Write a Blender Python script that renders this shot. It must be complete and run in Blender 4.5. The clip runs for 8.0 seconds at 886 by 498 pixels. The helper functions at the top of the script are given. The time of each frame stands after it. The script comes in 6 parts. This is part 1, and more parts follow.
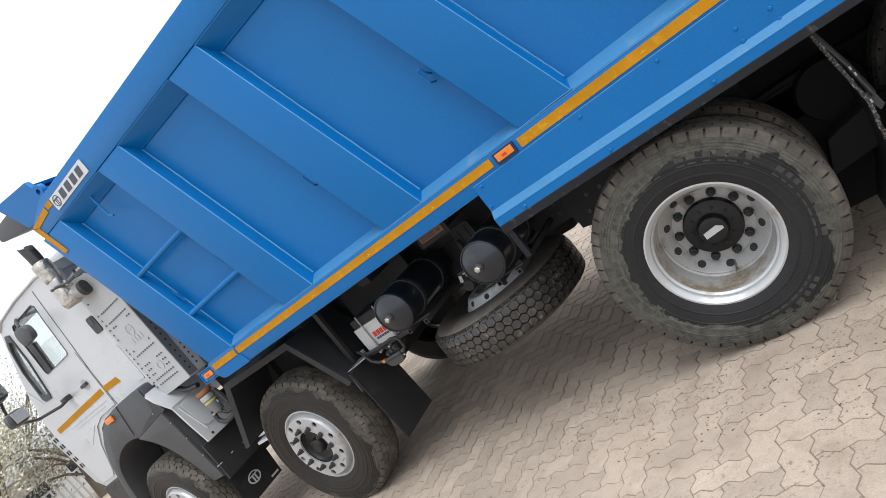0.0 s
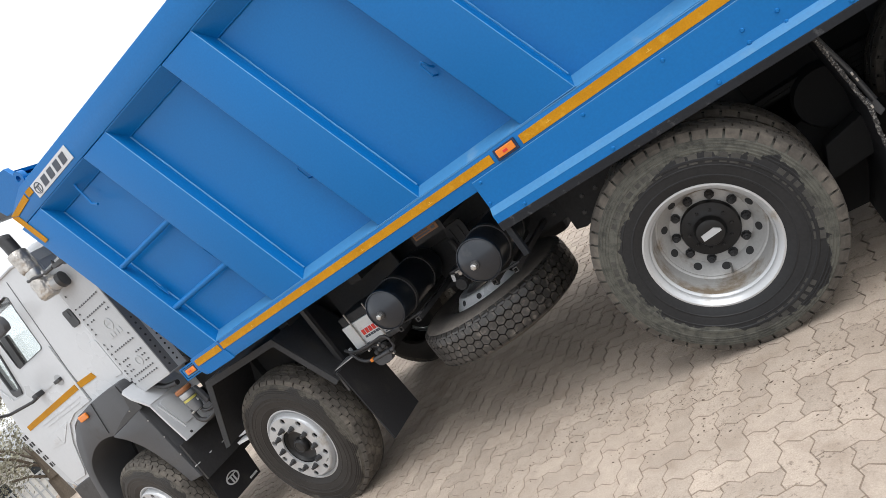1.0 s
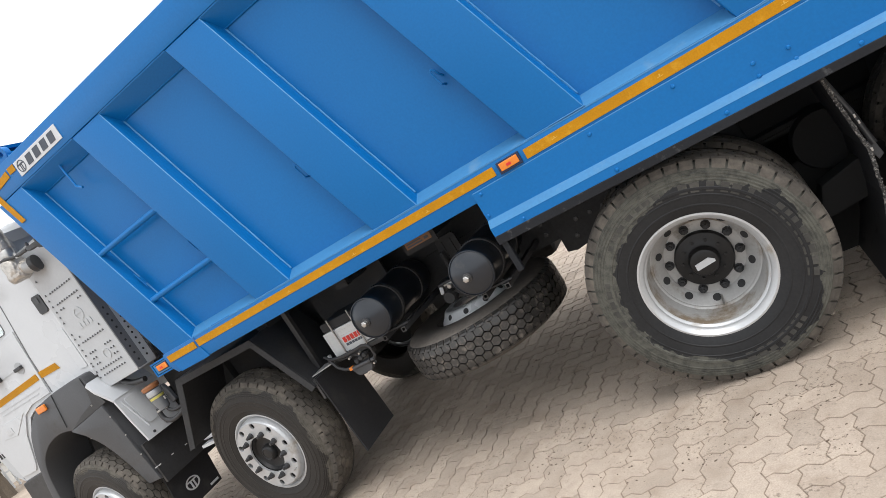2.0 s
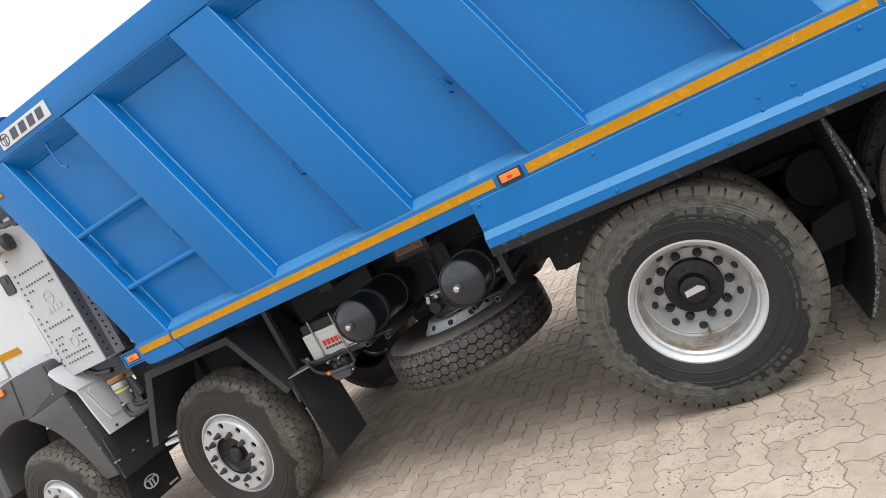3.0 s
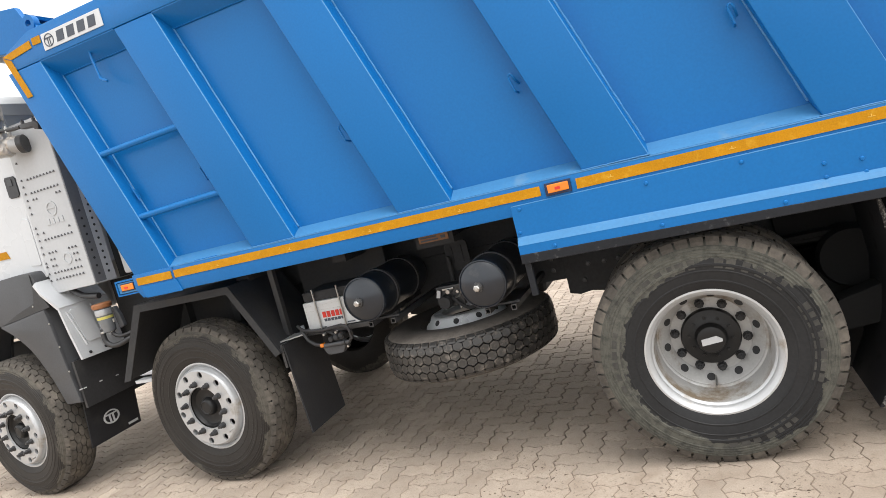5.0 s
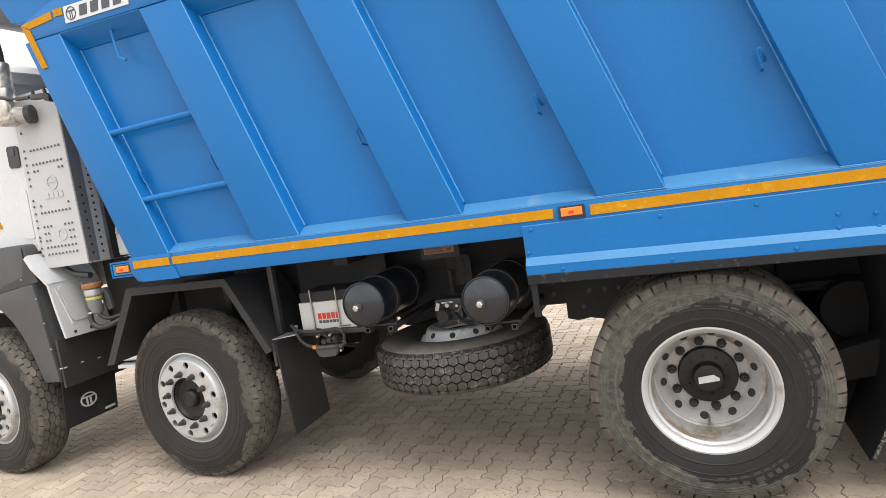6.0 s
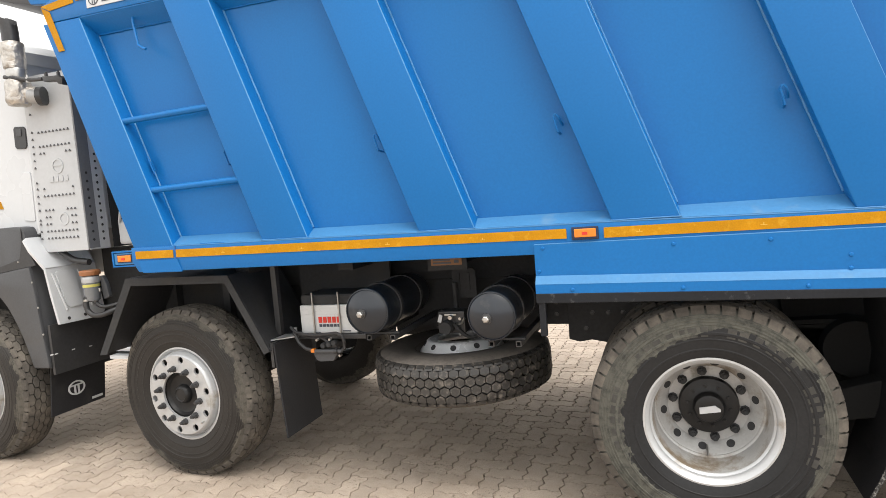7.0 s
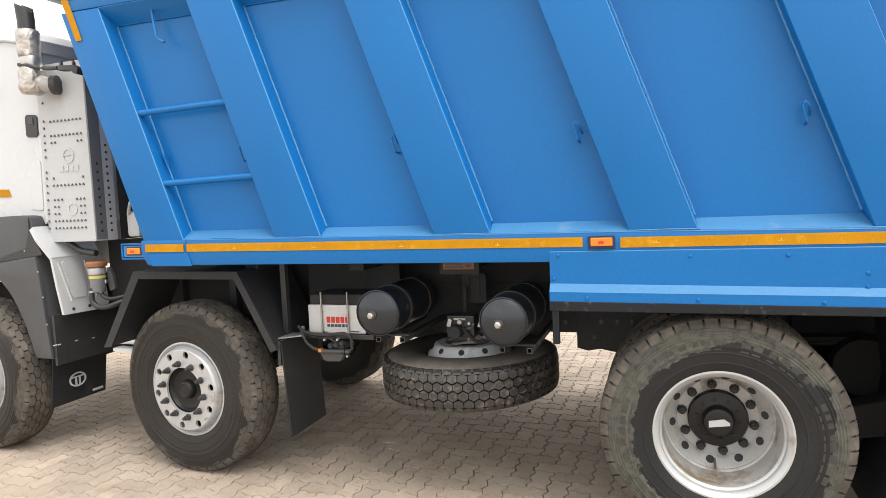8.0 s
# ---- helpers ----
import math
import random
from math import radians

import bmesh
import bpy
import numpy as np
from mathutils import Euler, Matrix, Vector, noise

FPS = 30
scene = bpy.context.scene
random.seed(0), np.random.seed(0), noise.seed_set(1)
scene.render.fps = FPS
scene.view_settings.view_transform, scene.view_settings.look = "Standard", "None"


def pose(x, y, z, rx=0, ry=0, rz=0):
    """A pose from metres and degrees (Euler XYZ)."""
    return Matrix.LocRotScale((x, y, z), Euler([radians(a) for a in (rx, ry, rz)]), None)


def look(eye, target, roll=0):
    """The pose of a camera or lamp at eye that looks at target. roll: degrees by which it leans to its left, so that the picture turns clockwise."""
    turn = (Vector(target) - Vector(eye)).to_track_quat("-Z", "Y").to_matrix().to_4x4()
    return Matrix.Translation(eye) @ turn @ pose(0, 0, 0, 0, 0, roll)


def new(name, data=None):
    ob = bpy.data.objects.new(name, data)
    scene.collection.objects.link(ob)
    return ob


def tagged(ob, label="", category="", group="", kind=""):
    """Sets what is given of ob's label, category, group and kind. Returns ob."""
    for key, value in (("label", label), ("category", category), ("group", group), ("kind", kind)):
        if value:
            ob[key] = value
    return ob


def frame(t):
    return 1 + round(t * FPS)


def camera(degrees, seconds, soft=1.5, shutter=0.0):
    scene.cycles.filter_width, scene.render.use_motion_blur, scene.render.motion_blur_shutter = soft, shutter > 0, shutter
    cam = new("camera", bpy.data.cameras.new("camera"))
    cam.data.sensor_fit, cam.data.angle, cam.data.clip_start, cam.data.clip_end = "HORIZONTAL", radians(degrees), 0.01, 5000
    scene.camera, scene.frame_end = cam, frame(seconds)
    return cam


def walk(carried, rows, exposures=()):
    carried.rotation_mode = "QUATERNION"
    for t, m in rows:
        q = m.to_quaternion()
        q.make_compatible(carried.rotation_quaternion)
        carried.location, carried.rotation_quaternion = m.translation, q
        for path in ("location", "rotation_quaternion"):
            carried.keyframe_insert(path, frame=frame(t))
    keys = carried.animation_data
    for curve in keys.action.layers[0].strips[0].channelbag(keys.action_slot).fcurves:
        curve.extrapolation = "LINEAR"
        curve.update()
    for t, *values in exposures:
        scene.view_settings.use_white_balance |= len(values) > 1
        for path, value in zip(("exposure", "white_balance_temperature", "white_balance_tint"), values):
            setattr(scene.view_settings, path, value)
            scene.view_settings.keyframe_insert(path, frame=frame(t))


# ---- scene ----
cam = camera(68.8, 8.0, soft=0.4)
PATH = [
    (0, (1.373, -2.772, 1.54), (0.326, -1.083, 1.322), -38.5),
    (0.5, (1.312, -2.785, 1.548), (0.295, -1.079, 1.309), -37.8),
    (1, (1.257, -2.796, 1.55), (0.273, -1.072, 1.307), -36.8),
    (1.5, (1.195, -2.809, 1.555), (0.247, -1.066, 1.302), -35.6),
    (2, (1.133, -2.826, 1.546), (0.245, -1.048, 1.318), -31.9),
    (3.5, (0.964, -2.867, 1.562), (0.192, -1.036, 1.328), -25.0),
    (4, (0.904, -2.877, 1.564), (0.136, -1.046, 1.324), -21.6),
    (4.5, (0.843, -2.889, 1.567), (0.086, -1.053, 1.331), -17.9),
    (6, (0.684, -2.926, 1.581), (-0.006, -1.058, 1.391), -8.7),
    (6.5, (0.633, -2.936, 1.586), (-0.034, -1.058, 1.415), -6.4),
    (7, (0.588, -2.947, 1.597), (-0.069, -1.065, 1.436), -4.6),
    (7.5, (0.544, -2.955, 1.605), (-0.106, -1.071, 1.438), -3.3),
    (8, (0.499, -2.971, 1.6), (-0.144, -1.083, 1.451), -2.5),
]
EXPOSURES = [(0.0, 0.90, 6200, 10), (2.0, 1.01, 6320, 10), (4.5, 1.20, 6470, 10), (6.0, 1.30, 6660, 10), (8.0, 1.36, 6750, 10)]
walk(cam, [(t, look(eye, target, roll)) for t, eye, target, roll in PATH], EXPOSURES)

# ---------------------------------------------------------------- light
world = bpy.data.worlds.new("overcast_sky")
scene.world = world
world.use_nodes = True
wn, wl = world.node_tree.nodes, world.node_tree.links
wn.clear()
sky = wn.new("ShaderNodeTexSky")
sky.sky_type = "NISHITA"
sky.sun_disc = False
sky.sun_elevation = radians(65)
sky.sun_rotation = radians(114)
sky.dust_density = 4.0
haze = wn.new("ShaderNodeHueSaturation")
haze.inputs["Saturation"].default_value = 0.10
bg = wn.new("ShaderNodeBackground")
bg.inputs["Strength"].default_value = 0.143
wout = wn.new("ShaderNodeOutputWorld")
wl.new(sky.outputs[0], haze.inputs["Color"])
cloud = wn.new("ShaderNodeMix")      # an even cloud cover thins the clear sky's gradient
cloud.data_type = "RGBA"
cloud.inputs["Factor"].default_value = 0.75
cloud.inputs["B"].default_value = (5.4, 5.45, 5.5, 1)
wl.new(haze.outputs[0], cloud.inputs["A"])
wl.new(cloud.outputs["Result"], bg.inputs["Color"])
wl.new(bg.outputs[0], wout.inputs[0])
sun = new("sun", bpy.data.lights.new("sun", "SUN"))
sun.data.energy = 1.32
sun.data.angle = radians(46)
sun.data.color = (1.0, 0.97, 0.93)
sun.matrix_world = look((3.4, -1.5, 11), (0, 0, 1))


# ---------------------------------------------------------------- materials
def material(name, color, rough=0.5, metal=0.0, spread=0.12, scale=3.0, fine=60.0, bump=0.0, dirt=None, dirt_amount=0.0,
             coat=0.0, random=0.0, dirt_scale=2.5, spec=0.5):
    """A surface with broad and fine variation of colour and gloss, relief, and patches of dirt."""
    m = bpy.data.materials.new(name)
    m.use_nodes = True
    n, l = m.node_tree.nodes, m.node_tree.links
    p = n["Principled BSDF"]
    p.inputs["Roughness"].default_value = rough
    p.inputs["Metallic"].default_value = metal
    p.inputs["Coat Weight"].default_value = coat
    p.inputs["Specular IOR Level"].default_value = spec
    p.inputs["Coat Roughness"].default_value = 0.14
    co = n.new("ShaderNodeTexCoord")
    broad = n.new("ShaderNodeTexNoise")
    broad.inputs["Scale"].default_value = scale
    broad.inputs["Detail"].default_value = 5
    grain = n.new("ShaderNodeTexNoise")
    grain.inputs["Scale"].default_value = fine
    grain.inputs["Detail"].default_value = 4
    l.new(co.outputs["Object"], broad.inputs["Vector"])
    l.new(co.outputs["Object"], grain.inputs["Vector"])
    add = n.new("ShaderNodeMath")
    add.operation = "ADD"
    l.new(broad.outputs["Fac"], add.inputs[0])
    l.new(grain.outputs["Fac"], add.inputs[1])
    ramp = n.new("ShaderNodeMapRange")
    ramp.inputs["From Min"].default_value, ramp.inputs["From Max"].default_value = 0.6, 1.4
    ramp.inputs["To Min"].default_value, ramp.inputs["To Max"].default_value = 1 - spread, 1 + spread
    l.new(add.outputs[0], ramp.inputs["Value"])
    value = ramp.outputs[0]
    if random:
        info = n.new("ShaderNodeObjectInfo")
        geo = n.new("ShaderNodeNewGeometry")
        both = n.new("ShaderNodeMath")
        both.operation = "ADD"
        l.new(info.outputs["Random"], both.inputs[0])
        l.new(geo.outputs["Random Per Island"], both.inputs[1])
        r2 = n.new("ShaderNodeMapRange")
        r2.inputs["From Min"].default_value, r2.inputs["From Max"].default_value = 0.3, 1.7
        r2.inputs["To Min"].default_value, r2.inputs["To Max"].default_value = 1 - random, 1 + random
        l.new(both.outputs[0], r2.inputs["Value"])
        mul = n.new("ShaderNodeMath")
        mul.operation = "MULTIPLY"
        l.new(value, mul.inputs[0])
        l.new(r2.outputs[0], mul.inputs[1])
        value = mul.outputs[0]
    tint = n.new("ShaderNodeVectorMath")
    tint.operation = "SCALE"
    tint.inputs[0].default_value = color
    l.new(value, tint.inputs["Scale"])
    out = tint.outputs[0]
    if dirt:
        spots = n.new("ShaderNodeTexNoise")
        spots.inputs["Scale"].default_value = dirt_scale
        spots.inputs["Detail"].default_value = 8
        spots.inputs["Roughness"].default_value = 0.65
        l.new(co.outputs["Object"], spots.inputs["Vector"])
        edge = n.new("ShaderNodeMapRange")
        edge.inputs["From Min"].default_value, edge.inputs["From Max"].default_value = 0.62 - 0.3 * dirt_amount, 0.78 - 0.3 * dirt_amount
        l.new(spots.outputs["Fac"], edge.inputs["Value"])
        mix = n.new("ShaderNodeMix")
        mix.data_type = "RGBA"
        l.new(edge.outputs[0], mix.inputs["Factor"])
        l.new(out, mix.inputs["A"])
        mix.inputs["B"].default_value = (*dirt, 1)
        out = mix.outputs["Result"]
        rmix = n.new("ShaderNodeMapRange")
        rmix.inputs["To Min"].default_value, rmix.inputs["To Max"].default_value = rough, 0.85
        l.new(edge.outputs[0], rmix.inputs["Value"])
        l.new(rmix.outputs[0], p.inputs["Roughness"])
    else:
        rr = n.new("ShaderNodeMapRange")
        rr.inputs["From Min"].default_value, rr.inputs["From Max"].default_value = 0.3, 0.7
        rr.inputs["To Min"].default_value, rr.inputs["To Max"].default_value = max(0.03, rough - 0.07), min(1, rough + 0.07)
        l.new(broad.outputs["Fac"], rr.inputs["Value"])
        l.new(rr.outputs[0], p.inputs["Roughness"])
    l.new(out, p.inputs["Base Color"])
    if bump:
        b = n.new("ShaderNodeBump")
        b.inputs["Strength"].default_value = 0.6
        b.inputs["Distance"].default_value = bump
        l.new(grain.outputs["Fac"], b.inputs["Height"])
        l.new(b.outputs[0], p.inputs["Normal"])
    return m


BLUE = material("blue_paint", (0.0032, 0.128, 0.380), 0.36, 0.0, 0.10, 0.9, 90, 0.0003, spec=0.29)
# paler blue with the light caught by edges put into the colour
BLUE_LIT_EDGE = material("lit_edge_blue_paint", (0.040, 0.172, 0.375), 0.55, 0.0, 0.08, 3.0, 60, 0.0004, spec=0.4)
# dust plus the sky's sheen on upward faces, both put into the colour
BLUE_DUST_SHEEN = material("dust_and_sheen_blue_paint", (0.034, 0.175, 0.375), 0.6, 0.0, 0.10, 3.0, 60, 0.0004, dirt=(0.10, 0.22, 0.36), dirt_amount=0.15, dirt_scale=6)
# lighter blue that paints the highlights on rib edges and weld beads
BLUE_EDGE = material("highlight_blue_edge", (0.075, 0.235, 0.46), 0.42, 0.0, 0.22, 14, 120, 0.0003, spec=0.4)
BLUE_DARK = material("blue_paint_bracket", (0.015, 0.08, 0.26), 0.5, 0.0, 0.1, 2, 70)
WHITE = material("white_paint", (0.555, 0.572, 0.59), 0.32, 0.0, 0.03, 1.0, 40, coat=0.4)
WHITE_DULL = material("white_dull_paint", (0.475, 0.49, 0.505), 0.5, 0.0, 0.05, 2.0, 50, dirt=(0.35, 0.33, 0.3), dirt_amount=0.05)
ORANGE = material("reflective_orange_tape", (0.455, 0.205, 0.002), 0.55, 0.0, 0.18, 9, 170, 0.0006, dirt=(0.56, 0.29, 0.02), dirt_amount=0.22, dirt_scale=30, spec=0.2)
AMBER = material("amber_lens", (0.72, 0.21, 0.02), 0.25, 0.0, 0.08, 8, 80, coat=0.3)
RUBBER = material("tyre_rubber", (0.032, 0.030, 0.029), 0.72, 0.0, 0.25, 4, 70, 0.0006, dirt=(0.115, 0.100, 0.085), dirt_amount=0.25, dirt_scale=3.5)
TREAD = material("dusty_tread_rubber", (0.07, 0.062, 0.053), 0.9, 0.0, 0.3, 5, 60, 0.0008, dirt=(0.135, 0.118, 0.098), dirt_amount=0.45, dirt_scale=6)
TREAD_SPARE = material("spare_tread_rubber", (0.033, 0.031, 0.029), 0.42, 0.0, 0.4, 7, 70, 0.002, dirt=(0.17, 0.150, 0.128), dirt_amount=0.30, dirt_scale=30, spec=0.6)
FRAME_DARK = material("dark_lamp_frame", (0.008, 0.02, 0.06), 0.45)
MARK = material("rubbed_rubber", (0.040, 0.0385, 0.035), 0.7, 0.0, 0.3, 14, 60, dirt=(0.080, 0.076, 0.066), dirt_amount=0.22, dirt_scale=14)
GROOVE = material("groove_rubber", (0.017, 0.017, 0.017), 0.8, spec=0.2)
SILVER = material("silver_wheel_paint", (0.40, 0.41, 0.42), 0.36, 0.35, 0.08, 4, 90, 0.0002, dirt=(0.24, 0.20, 0.15), dirt_amount=0.18, dirt_scale=5)
# dirt patches on a silver darkened for the rear disc's deep shade
SILVER_DULL = material("dulled_dirty_silver", (0.38, 0.382, 0.38), 0.45, 0.25, 0.10, 5, 90, 0.0002, dirt=(0.19, 0.17, 0.14), dirt_amount=0.2, dirt_scale=7)
BARREL = material("dusty_silver_barrel", (0.42, 0.418, 0.41), 0.42, 0.2, 0.12, 4, 90, 0.0002, dirt=(0.21, 0.165, 0.115), dirt_amount=0.38, dirt_scale=4.5)
HUB = material("greasy_black_hub", (0.012, 0.012, 0.0125), 0.4, 0.0, 0.3, 6, 60, 0.0004, spec=0.35)
SILVER_BRIGHT = material("bright_silver_paint", (0.48, 0.49, 0.50), 0.34, 0.35, 0.06, 4, 90, 0.0002, dirt=(0.33, 0.29, 0.24), dirt_amount=0.10, dirt_scale=6)
# silver brightened to offset the shade under the chassis
SILVER_PALE = material("brightened_silver_paint", (0.62, 0.63, 0.64), 0.30, 0.15, 0.06, 4, 90, 0.0002)
BLACK = material("black_paint", (0.032, 0.0322, 0.034), 0.40, 0.0, 0.3, 3, 50, 0.0003, dirt=(0.05, 0.047, 0.043), dirt_amount=0.18)
BLACK_MATT = material("black_chassis_paint", (0.038, 0.0385, 0.040), 0.75, 0.0, 0.25, 3, 50, 0.0005, dirt=(0.050, 0.047, 0.043), dirt_amount=0.2, spec=0.25)
PLASTIC = material("grey_black_plastic", (0.062, 0.064, 0.069), 0.5, 0.0, 0.15, 3, 120, 0.0004, dirt=(0.08, 0.075, 0.07), dirt_amount=0.1)
RUBBER_FLAP = material("rubber_sheet", (0.021, 0.0215, 0.024), 0.55, 0.0, 0.25, 3, 90, 0.0004, dirt=(0.046, 0.044, 0.042), dirt_amount=0.18, dirt_scale=7, spec=0.25)
FRAY = material("frayed_rubber", (0.035, 0.034, 0.033), 0.9, 0.0, 0.4, 30, 200, 0.003, dirt=(0.30, 0.29, 0.27), dirt_amount=0.42, dirt_scale=95)
STRIP = material("scuffed_rubber_strip", (0.011, 0.0128, 0.0165), 0.5, 0.0, 0.3, 5, 90, 0.0006, dirt=(0.085, 0.088, 0.092), dirt_amount=0.10, dirt_scale=19, spec=0.25)
TANK = material("glossy_tank_enamel", (0.008, 0.012, 0.019), 0.33, 0.0, 0.2, 3, 60, 0.0002, coat=0.25, dirt=(0.05, 0.05, 0.05), dirt_amount=0.02, dirt_scale=9)
STEEL = material("bare_steel", (0.48, 0.47, 0.45), 0.35, 0.9, 0.15, 6, 60, 0.0003)
FOIL = material("crumpled_foil_wrap", (0.50, 0.47, 0.43), 0.34, 0.75, 0.3, 18, 55, 0.008, dirt=(0.22, 0.19, 0.16), dirt_amount=0.3, dirt_scale=9)
GLASS = bpy.data.materials.new("cab_glass")
GLASS.use_nodes = True
GLASS.node_tree.nodes["Principled BSDF"].inputs["Transmission Weight"].default_value = 0.9
GLASS.node_tree.nodes["Principled BSDF"].inputs["Roughness"].default_value = 0.03
GLASS.node_tree.nodes["Principled BSDF"].inputs["Base Color"].default_value = (0.93, 0.97, 0.96, 1)
MIRROR = material("mirror_glass", (0.42, 0.44, 0.45), 0.05, 1.0, 0.01)


def ground_material(name, color, spread, random, bump, stain, speck):
    """Dusty concrete: broad tint, blotches, dark specks and shaped stains laid over the whole yard."""
    m = bpy.data.materials.new(name)
    m.use_nodes = True
    n, l = m.node_tree.nodes, m.node_tree.links
    p = n["Principled BSDF"]
    p.inputs["Roughness"].default_value = 0.9
    p.inputs["Specular IOR Level"].default_value = 0.3
    geo = n.new("ShaderNodeNewGeometry")

    def cloudy(scale, detail, lo, hi, a, c, rough=0.6):
        t = n.new("ShaderNodeTexNoise")
        t.inputs["Scale"].default_value = scale
        t.inputs["Detail"].default_value = detail
        t.inputs["Roughness"].default_value = rough
        l.new(geo.outputs["Position"], t.inputs["Vector"])
        r = n.new("ShaderNodeMapRange")
        r.inputs["From Min"].default_value, r.inputs["From Max"].default_value = lo, hi
        r.inputs["To Min"].default_value, r.inputs["To Max"].default_value = a, c
        l.new(t.outputs["Fac"], r.inputs["Value"])
        return r.outputs[0], t.outputs["Fac"]

    def times(a, c):
        t = n.new("ShaderNodeMath")
        t.operation = "MULTIPLY"
        l.new(a, t.inputs[0])
        l.new(c, t.inputs[1])
        return t.outputs[0]

    broad, _ = cloudy(0.7, 4, 0.3, 0.7, 1 - spread, 1 + spread)
    mid, _ = cloudy(9, 6, 0.3, 0.7, 1 - spread, 1 + spread, 0.7)
    fine, relief = cloudy(140, 5, 0.3, 0.7, 1 - spread * 1.3, 1 + spread * 1.3, 0.7)
    value = times(times(broad, mid), fine)
    if random:
        info = n.new("ShaderNodeObjectInfo")
        both = n.new("ShaderNodeMath")
        both.operation = "ADD"
        l.new(info.outputs["Random"], both.inputs[0])
        l.new(geo.outputs["Random Per Island"], both.inputs[1])
        r = n.new("ShaderNodeMapRange")
        r.inputs["From Min"].default_value, r.inputs["From Max"].default_value = 0.2, 1.8
        r.inputs["To Min"].default_value, r.inputs["To Max"].default_value = 1 - random, 1 + random
        l.new(both.outputs[0], r.inputs["Value"])
        value = times(value, r.outputs[0])
    tint = n.new("ShaderNodeVectorMath")
    tint.operation = "SCALE"
    tint.inputs[0].default_value = color
    l.new(value, tint.inputs["Scale"])
    out = tint.outputs[0]
    for scale, lo, hi, most, shade in ((4.5, 0.53, 0.68, 0.55, stain), (48, 0.55, 0.62, 0.70, speck), (1.3, 0.50, 0.70, 0.35, stain)):
        f, _ = cloudy(scale, 7, lo, hi, 0.0, most, 0.65)
        if scale > 20:      # specks gather in patches
            f = times(f, cloudy(3.0, 5, 0.48, 0.64, 0.05, 1.0)[0])
        mix = n.new("ShaderNodeMix")
        mix.data_type = "RGBA"
        l.new(f, mix.inputs["Factor"])
        l.new(out, mix.inputs["A"])
        mix.inputs["B"].default_value = (*shade, 1)
        out = mix.outputs["Result"]
    l.new(out, p.inputs["Base Color"])
    bp = n.new("ShaderNodeBump")
    bp.inputs["Strength"].default_value = 0.7
    bp.inputs["Distance"].default_value = bump
    l.new(relief, bp.inputs["Height"])
    l.new(bp.outputs[0], p.inputs["Normal"])
    return m


PAVER = ground_material("concrete_paver", (0.368, 0.305, 0.247), 0.135, 0.17, 0.0035, (0.21, 0.160, 0.12), (0.13, 0.10, 0.075))
JOINT = ground_material("sandy_joint", (0.225, 0.176, 0.135), 0.15, 0.0, 0.003, (0.12, 0.09, 0.07), (0.08, 0.06, 0.05))
YARD = ground_material("dusty_concrete_yard", (0.345, 0.285, 0.230), 0.135, 0.0, 0.0035, (0.21, 0.160, 0.12), (0.13, 0.10, 0.075))
CRUMB = material("dry_mud_crumb", (0.125, 0.09, 0.065), 0.95, 0.0, 0.3, 9, 60)
RED = material("red_print", (0.62, 0.03, 0.015), 0.5)
PALE_PRINT = material("pale_print", (0.60, 0.36, 0.05), 0.5)
INK = material("dark_print", (0.055, 0.065, 0.085), 0.5)
SILVER_PRINT = material("silver_print", (0.55, 0.56, 0.57), 0.4)
BATTERY = material("battery_case", (0.60, 0.61, 0.61), 0.42, 0.0, 0.05, 4, 50, dirt=(0.34, 0.32, 0.29), dirt_amount=0.1, dirt_scale=8)
ORANGE_CAP = material("faded_orange_plastic", (0.30, 0.12, 0.045), 0.5)
WARN = material("warning_sticker", (0.24, 0.12, 0.055), 0.7)
# leaf colour lightened so that it carries the distance haze
LEAF = material("haze_pale_leaves", (0.36, 0.35, 0.265), 0.7, 0.0, 0.35, 2, 20, random=0.5)
BARK = material("bark", (0.10, 0.08, 0.06), 0.9, 0.0, 0.3, 4, 30, 0.01)
WALL = material("whitewashed_wall", (0.62, 0.61, 0.58), 0.85, 0.0, 0.1, 0.8, 12, 0.003, dirt=(0.4, 0.37, 0.33), dirt_amount=0.2, dirt_scale=1.0)
ROOF = material("grey_sheet_roof", (0.33, 0.34, 0.35), 0.6, 0.2, 0.1, 1, 15)
# one even mid-grey, darker than the white sheet it borders
GUARD_SHADE = material("mid_grey", (0.16, 0.165, 0.175), 0.6)
LOUVRE = material("shaded_louvre", (0.10, 0.10, 0.105), 0.7)
CLEAR = material("filter_bowl", (0.17, 0.18, 0.19), 0.25, 0.0, 0.05, coat=0.3)
DARK_GLASS = material("dark_window", (0.02, 0.025, 0.03), 0.1, 0.0, 0.1)


# ---------------------------------------------------------------- mesh helpers
def thing(name, label, category, at=(0, 0, 0), group="", kind=""):
    ob = new(name)
    ob.location = at
    ob.empty_display_size = 0.1
    return tagged(ob, label, category, group, kind)


def base_of(ob):
    p = Vector((0, 0, 0))
    while ob:
        p += ob.location
        ob = ob.parent
    return p


def part(name, bm, mat, parent, label="", smooth=False, kind=""):
    """One mesh object from a bmesh in world coordinates, under a thing or a part."""
    shift = base_of(parent) if parent else Vector((0, 0, 0))
    if shift.length:
        bmesh.ops.translate(bm, verts=bm.verts, vec=-shift)
    me = bpy.data.meshes.new(name)
    bm.normal_update()
    bm.to_mesh(me)
    bm.free()
    me.materials.append(mat)
    if smooth:
        for f in me.polygons:
            f.use_smooth = True
        me.set_sharp_from_angle(angle=radians(35))
    ob = new(name, me)
    ob.parent = parent
    return tagged(ob, label, "", "", kind)


